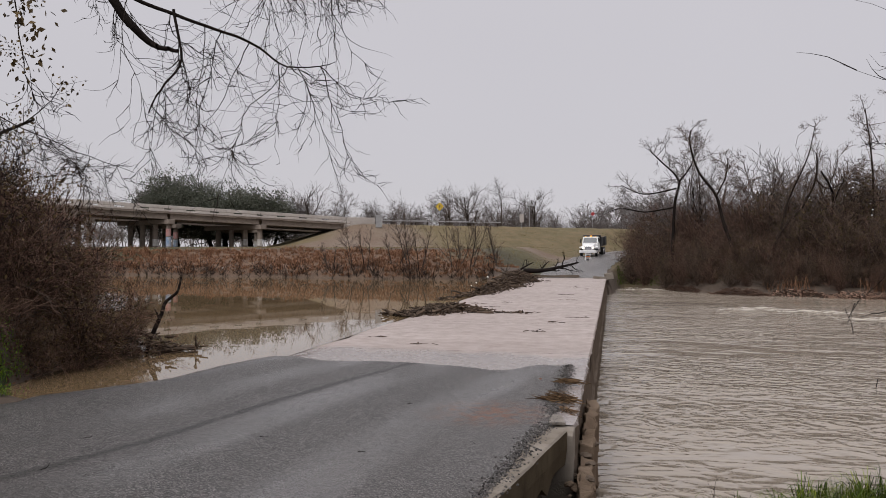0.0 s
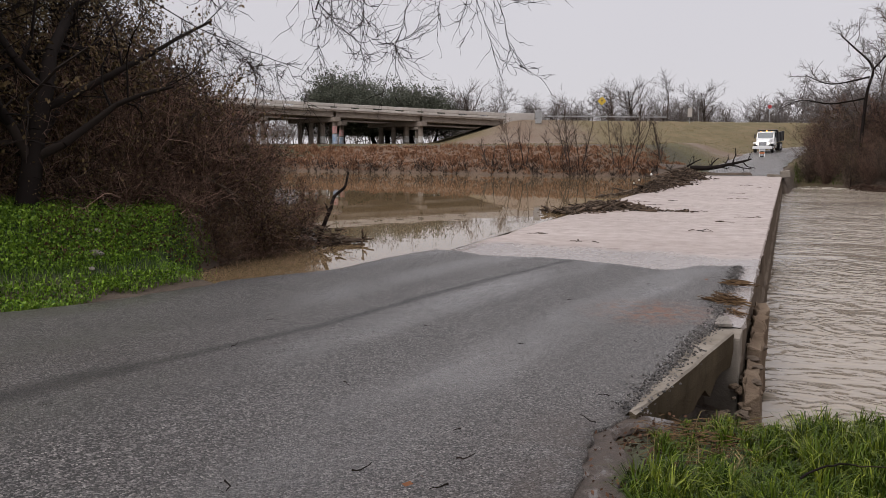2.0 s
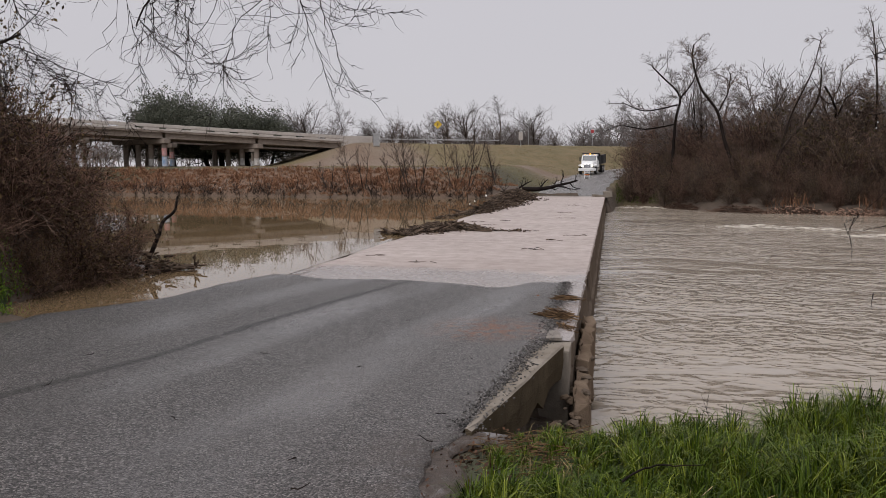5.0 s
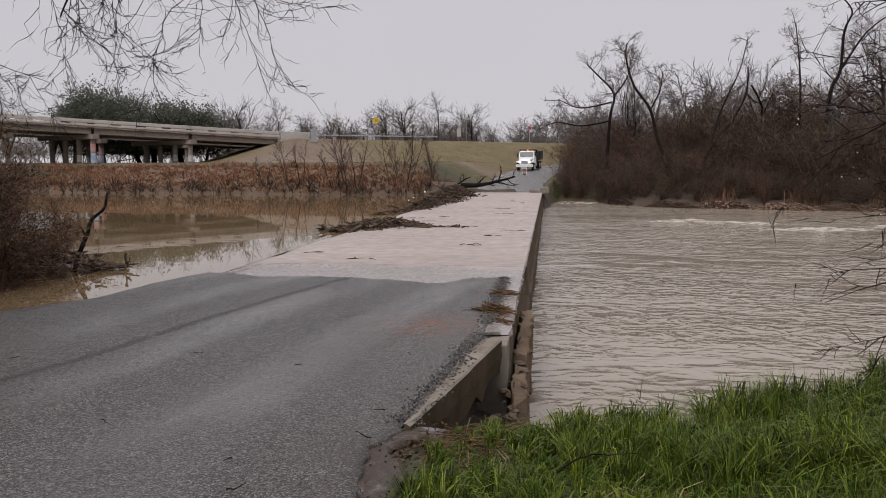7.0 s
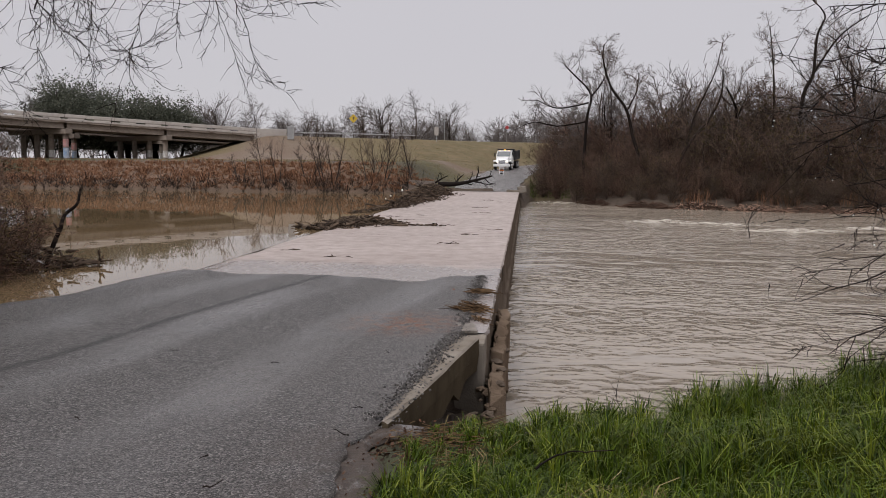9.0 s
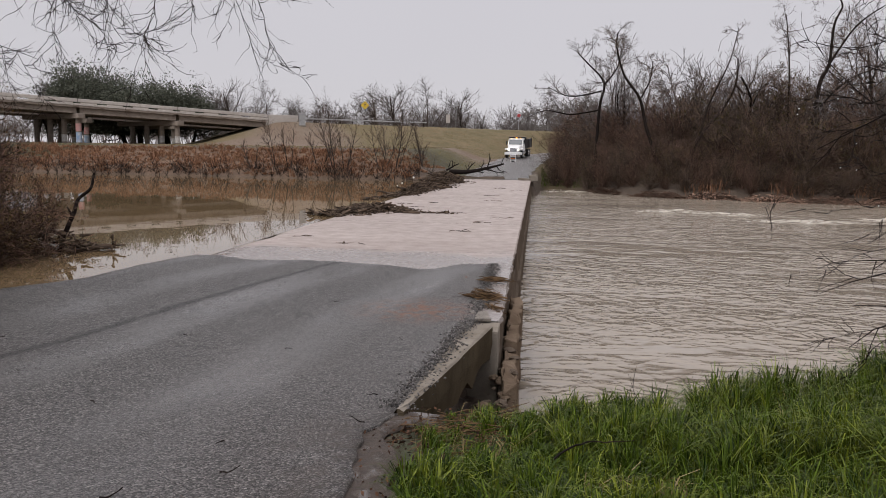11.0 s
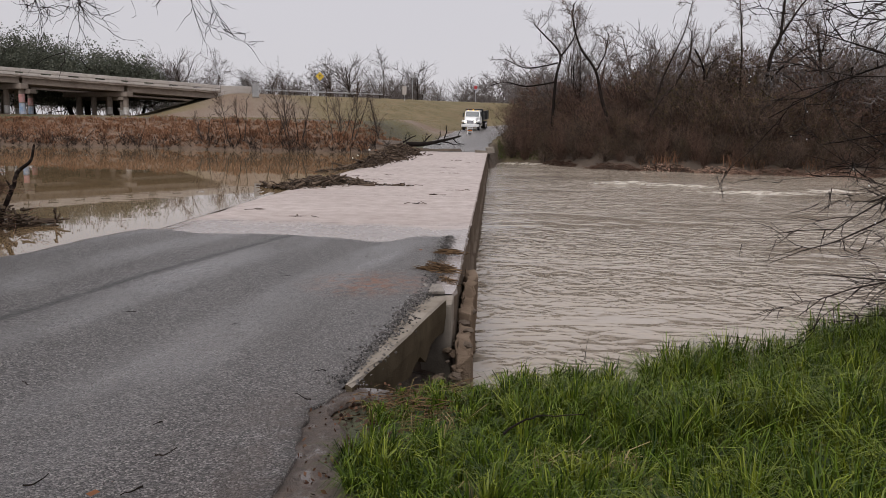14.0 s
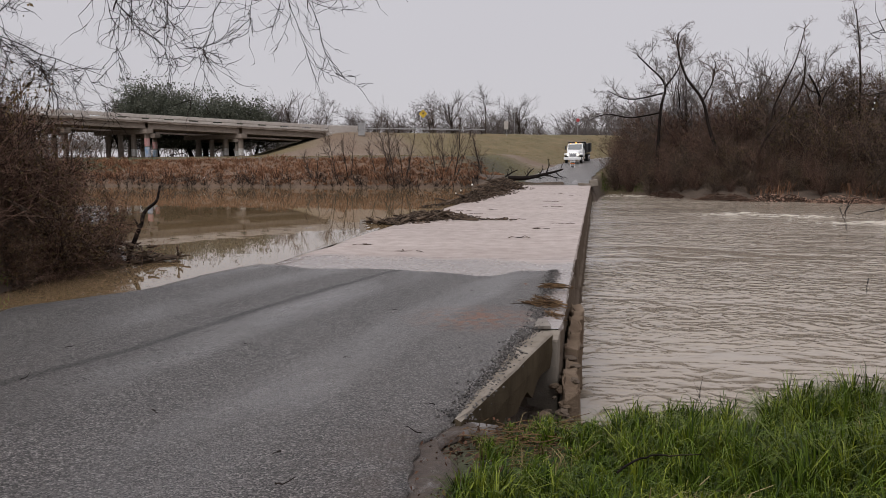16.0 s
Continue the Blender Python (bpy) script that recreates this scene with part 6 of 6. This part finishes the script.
def over_tree():
    """Large bare tree on the upstream bank whose limbs hang over the road."""
    g_ = np.random.default_rng(15)
    limbs, twigs = [], []
    chain([(-13.4, 7.6, 0.8), (-13.0, 7.8, 3.4), (-11.9, 8.3, 6.2), (-10.2, 8.6, 7.9)], 0.34, 0.22, limbs)
    a = chain([(-10.2, 8.6, 7.9), (-8.3, 8.5, 7.6), (-6.8, 8.55, 6.62), (-6.14, 9.0, 5.46), (-5.80, 9.2, 5.12)], 0.12, 0.035, limbs)
    chain([(-5.80, 9.2, 5.12), (-5.66, 9.25, 5.10), (-5.55, 9.3, 5.08)], 0.035, 0.022, limbs)
    b = chain([(-8.3, 8.5, 7.6), (-6.47, 8.8, 5.98), (-5.67, 9.3, 5.58), (-4.78, 9.8, 5.27), (-4.3, 9.95, 4.95), (-3.7, 10.2, 5.05)], 0.036, 0.005, limbs)
    c_ = chain([(-10.2, 8.6, 7.9), (-7.4, 9.0, 8.1), (-5.2, 9.6, 7.6), (-3.8, 10.2, 7.0), (-3.2, 10.5, 6.7)], 0.14, 0.02, limbs)
    d = chain([(-5.62, 9.3, 5.62), (-5.54, 9.37, 4.98), (-5.76, 9.24, 4.55), (-5.89, 9.16, 4.24)], 0.020, 0.009, limbs)
    e = chain([(-11.9, 8.3, 6.2), (-10.8, 9.4, 5.6), (-9.6, 10.8, 4.6), (-8.8, 11.6, 4.1), (-8.1, 12.2, 3.8)], 0.015, 0.004, limbs)
    for path, n_, l0, l1, r_ in ((c_, 30, 1.2, 2.3, 0.013), (b, 13, 1.0, 2.1, 0.009), (d, 5, 0.7, 1.4, 0.008), (a, 8, 0.5, 1.3, 0.008), (e, 18, 0.6, 1.5, 0.006)):
        for i in range(n_):
            k = int(len(path) * g_.uniform(0.30 if path is c_ else 0.2, 0.78 if path is c_ else 1.0)) - 1
            dr = np.array([g_.normal() * 0.32 + 0.10, g_.normal() * 0.35, -0.85 + 0.25 * g_.normal()])
            grow(g_, path[k], dr, g_.uniform(l0, l1), r_, 0, PEND, twigs)
    t = new("overhanging_tree")
    part_mesh("limb_frame", limb_mesh("limb_frame", limbs, M_DARKBARK, 8), t)
    part_mesh("twig_spray", limb_mesh("twig_spray", twigs, M_DARKBARK, 3), t)
    pts = np.array([(-7.45, 8.6, 5.75), (-7.2, 8.4, 5.3), (-7.35, 8.7, 5.5), (-7.6, 8.2, 5.05), (-7.1, 8.6, 5.0), (-7.25, 8.5, 4.75), (-7.0, 8.5, 5.55), (-7.9, 7.9, 4.5)])
    cl = (pts[:, None, :] + g_.normal(size=(8, 26, 3)) * np.array([0.11, 0.11, 0.12])).reshape(-1, 3)
    v, f = leaf_quads(cl, 0.085, g_, 0.6, 0.55)
    part_mesh("leaves", mesh_from("leaves", v, f, M_LEAF), t, "few dark clinging leaves")
    hang = []
    chain([(-7.3, 8.5, 6.6), (-7.35, 8.5, 5.6), (-7.25, 8.55, 4.7)], 0.014, 0.008, hang)
    grow(g_, (-7.25, 8.55, 4.7), (0.1, 0.1, -1), 1.1, 0.006, 0, PEND, hang)
    grow(g_, (-7.25, 8.55, 4.9), (0.4, 0.1, -1), 1.0, 0.006, 0, PEND, hang)
    part_mesh("hanging_vine", limb_mesh("hanging_vine", hang, M_DARKBARK, 4), t)
    return tagged(t, "large bare tree with drooping twigs over the road", "tree")


over_tree()

# dead snag leaning out of the water
rows = []
chain([(-11.05, 17.15, -0.3), (-10.95, 17.25, 0.35), (-10.75, 17.35, 0.85), (-10.70, 17.5, 1.2), (-10.45, 17.6, 1.45), (-10.38, 17.65, 1.80)], 0.065, 0.026, rows)
chain([(-10.8, 17.35, 0.8), (-10.95, 17.4, 1.0)], 0.03, 0.015, rows)
tagged(new("dead_snag", limb_mesh("dead_snag", rows, M_DARKBARK, 7)), "crooked dark dead branch rising from the water", "branch")
rows = []
for k in range(4):
    chain([(-10.9 + 0.1 * k, 17.3, -0.02 + 0.05 * k), (-10.5, 17.45 + 0.1 * k, 0.03), (-10.1 + 0.12 * k, 17.5 + 0.1 * k, 0.03 + 0.07 * (k == 3))], 0.03, 0.02, rows)
grow(np.random.default_rng(4), (-10.0, 17.6, -0.05), (0.2, 0.1, 0.8), 0.4, 0.03, 0, LOG, rows)
tagged(new("floating_branch", limb_mesh("floating_branch", rows, M_DRIFT, 5)), "dark floating branch at the water's edge", "branch")
drift_pile(-11.4, 16.6, 3.4, 1.6, 0.7, 60, 260, 33, "dark driftwood caught under the brambles", -0.1)

# dead leaves and twigs on the soil under the brambles
g = np.random.default_rng(67)
p = scatter(g, 26000, -15.5, -10.2, 8.5, 17.8, lambda x, y: (land(x, y) > -0.08) & (road_left(y) - x > 1.5) & (g.uniform(size=len(x)) < step(-0.8, 0.6, y - 10.5 + 0.9 * (x + 12.6))))
p[:, 2] += g.uniform(0.0, 0.10, len(p))
v, f = leaf_quads(p, 0.07, g, 0, 0.6)
stuff("bank_litter", mesh_from("bank_litter", v, f, M_LITTER), "wet brown dead leaves under the brambles", "litter")

# field stones in the grass of the upstream verge
for i, (x, y, s) in enumerate([(-10.9, 9.9, 0.13), (-10.6, 9.5, 0.07), (-11.4, 10.4, 0.09)]):
    ob = part("field_stone", rubble(90 + i, s), M_STONE)
    ob.location = (x, y, float(land(x, y)) + s * 0.2)
    tagged(ob, "weathered grey stone in the grass", "stone", "stones on the verge")

# ---- downstream: the shrub beside the camera and weeds on the bank ----
SIDE = dict(steps=(10, 6, 4), wander=(0.13, 0.2, 0.24), lift=(-0.01, -0.015, 0.0), taper=0.82, bare=(0.1, 0.1), kids=(1.15, 0.9), angle=(22, 60), ratio=(0.26, 0.52), thin=0.55, min=0.0040)


def side_shrub():
    """Bare shrub just beside the path; its boughs reach out level over the bank."""
    g_ = np.random.default_rng(23)
    stem, rows_ = [], []
    for x, y, h_ in ((4.7, 5.7, 3.2), (5.0, 5.9, 4.2), (4.4, 5.95, 2.4)):
        chain([(x + 0.3, y - 0.1, float(land(x, y)) - 0.1), (x + 0.1, y, h_ * 0.5), (x - 0.05, y + 0.05, h_)], 0.035, 0.016, stem)
    boughs = [(4.6, 5.8, 0.95, -0.02, 2.1), (4.6, 5.8, 1.25, 0.10, 2.6), (4.7, 5.85, 1.6, -0.05, 2.3), (4.6, 5.8, 1.9, -0.22, 2.5), (4.7, 5.8, 2.3, 0.02, 2.4), (4.7, 5.85, 2.55, -0.12, 2.9), (4.8, 5.8, 2.9, 0.0, 2.6),
              (4.8, 5.9, 3.2, -0.08, 2.7), (4.9, 5.9, 3.5, -0.02, 2.9), (4.9, 5.9, 3.8, -0.10, 2.8), (4.5, 5.9, 2.1, -0.4, 1.9), (4.5, 5.9, 1.4, -0.15, 2.2), (4.6, 6.1, 2.7, -0.3, 2.4),
              (4.7, 5.9, 2.4, 0.15, 2.8), (4.8, 6.0, 2.8, 0.12, 2.6), (4.9, 5.9, 3.1, 0.08, 3.0), (4.8, 6.0, 3.4, -0.15, 2.8), (4.9, 5.8, 3.7, -0.2, 2.7), (4.9, 6.0, 4.0, -0.12, 2.9), (4.7, 6.0, 2.2, -0.15, 2.7), (4.6, 5.9, 1.7, 0.05, 2.5)]
    for x, y, z, rise_, l in boughs:
        grow(g_, (x, y, z), (-1, 0.12 + g_.normal() * 0.12, rise_), l * g_.uniform(0.85, 1.05), 0.017, 0, SIDE, rows_)
    t = new("side_shrub")
    part_mesh("stem_clump", limb_mesh("stem_clump", stem, M_DARKBARK, 7), t)
    part_mesh("bough_spray", limb_mesh("bough_spray", rows_, M_DARKBARK, 4), t)
    ends = np.array([r_[4:7] for r_ in rows_ if r_[8] >= 1])
    bm = bmesh.new()
    for p_ in ends[g_.integers(0, len(ends), 150)]:
        bmesh.ops.create_icosphere(bm, subdivisions=1, radius=0.0055, matrix=pose(p_[0], p_[1], p_[2] - 0.006))
    dm, dn, dl, db = mat("rain_drop", 0.02)
    db.inputs["Base Color"].default_value = (0.85, 0.86, 0.88, 1)
    tagged(part("rain_drop_beads", bm, dm, t, "clear rain drops on the twigs", True), kind="stuff")
    return tagged(t, "bare thorny shrub beaded with rain drops", "shrub")


side_shrub()
rows = []
g = np.random.default_rng(81)
for i in range(16):
    x = g.uniform(0.9, 4.6)
    y = 6.6 + 0.28 * x + g.uniform(-0.3, 0.4)
    grow(g, (x, y, float(land(x, y))), (g.normal() * 0.3, g.normal() * 0.2, 1), g.uniform(0.3, 0.75), 0.005, 0, dict(SIDE, kids=(0.35, 0.3), steps=(5, 3, 2)), rows)
v, f = tubes([r_[:8] for r_ in rows], 4)
stuff("dry_stalks", mesh_from("dry_stalks", v, f, M_DARKBARK), "thin dark dead stalks at the top of the bank", "stalks")
rows = []
chain([(0.12, 4.45, 0.64), (0.28, 4.6, 0.68), (0.42, 4.68, 0.67), (0.60, 4.66, 0.70)], 0.007, 0.003, rows)
tagged(new("dead_stick", limb_mesh("dead_stick", rows, M_DARKBARK, 5)), "thin dead stick lying in the grass", "stick")

# limb of a tree behind the bank, over the water's edge
rows, thin = [], []
chain([(8.6, 5.2, 0.5), (8.3, 5.4, 4.0), (7.4, 6.0, 6.6), (5.6, 7.0, 6.9), (3.9, 8.0, 6.2), (2.7, 8.6, 5.4)], 0.22, 0.012, rows)
g = np.random.default_rng(19)
for i in range(12):
    k = g.integers(10, len(rows))
    grow(g, rows[k][:3], (-0.7 + g.normal() * 0.3, 0.3 + g.normal() * 0.3, -0.15 + g.normal() * 0.25), g.uniform(0.7, 1.5), 0.009, 0, PEND, thin)
t = new("bank_tree")
part_mesh("limb_frame", limb_mesh("limb_frame", rows, M_DARKBARK, 7), t)
part_mesh("twig_spray", limb_mesh("twig_spray", thin, M_DARKBARK, 3), t)
tagged(t, "bare tree reaching a limb over the river bank", "tree")

# ---- wrack line under the thicket ----
for i in range(9):
    x = 7 + i * 4.6
    y = float(far_shore(np.array(x))) + 0.1
    ob = drift_pile(x, y, 5.6, 1.8, 0.75, math.degrees(math.atan2(float(far_shore(np.array(x + 2)) - far_shore(np.array(x - 2))), 4)), 700, 40 + i, "low line of drift debris at the waterline", -1.55, M_BRAMBLE)
g = np.random.default_rng(2)
p = scatter(g, 2600, 13, 30, 70, 80, lambda x, y: (np.abs(y - far_shore(x) - 1.3) < 1.0) & (np.sin(x * 0.9) > -0.2))
v, f = blades(p, 1.3, g, 0.8, 0.02)
stuff("bank_reeds", mesh_from("bank_reeds", v, f, M_RUSTGRASS), "pale reddish dead reeds at the foot of the thicket", "reeds")
p = scatter(g, 5000, 0.6, 5.0, 76, 92, lambda x, y: (x > far_road_x(y) + 3.6) & (land(x, y) > -1.2))
v, f = blades(p, 0.3, g, 0.8, 0.02)
stuff("verge_weeds", mesh_from("verge_weeds", v, f, M_FARGREEN), "green weeds beside the far road", "grass")
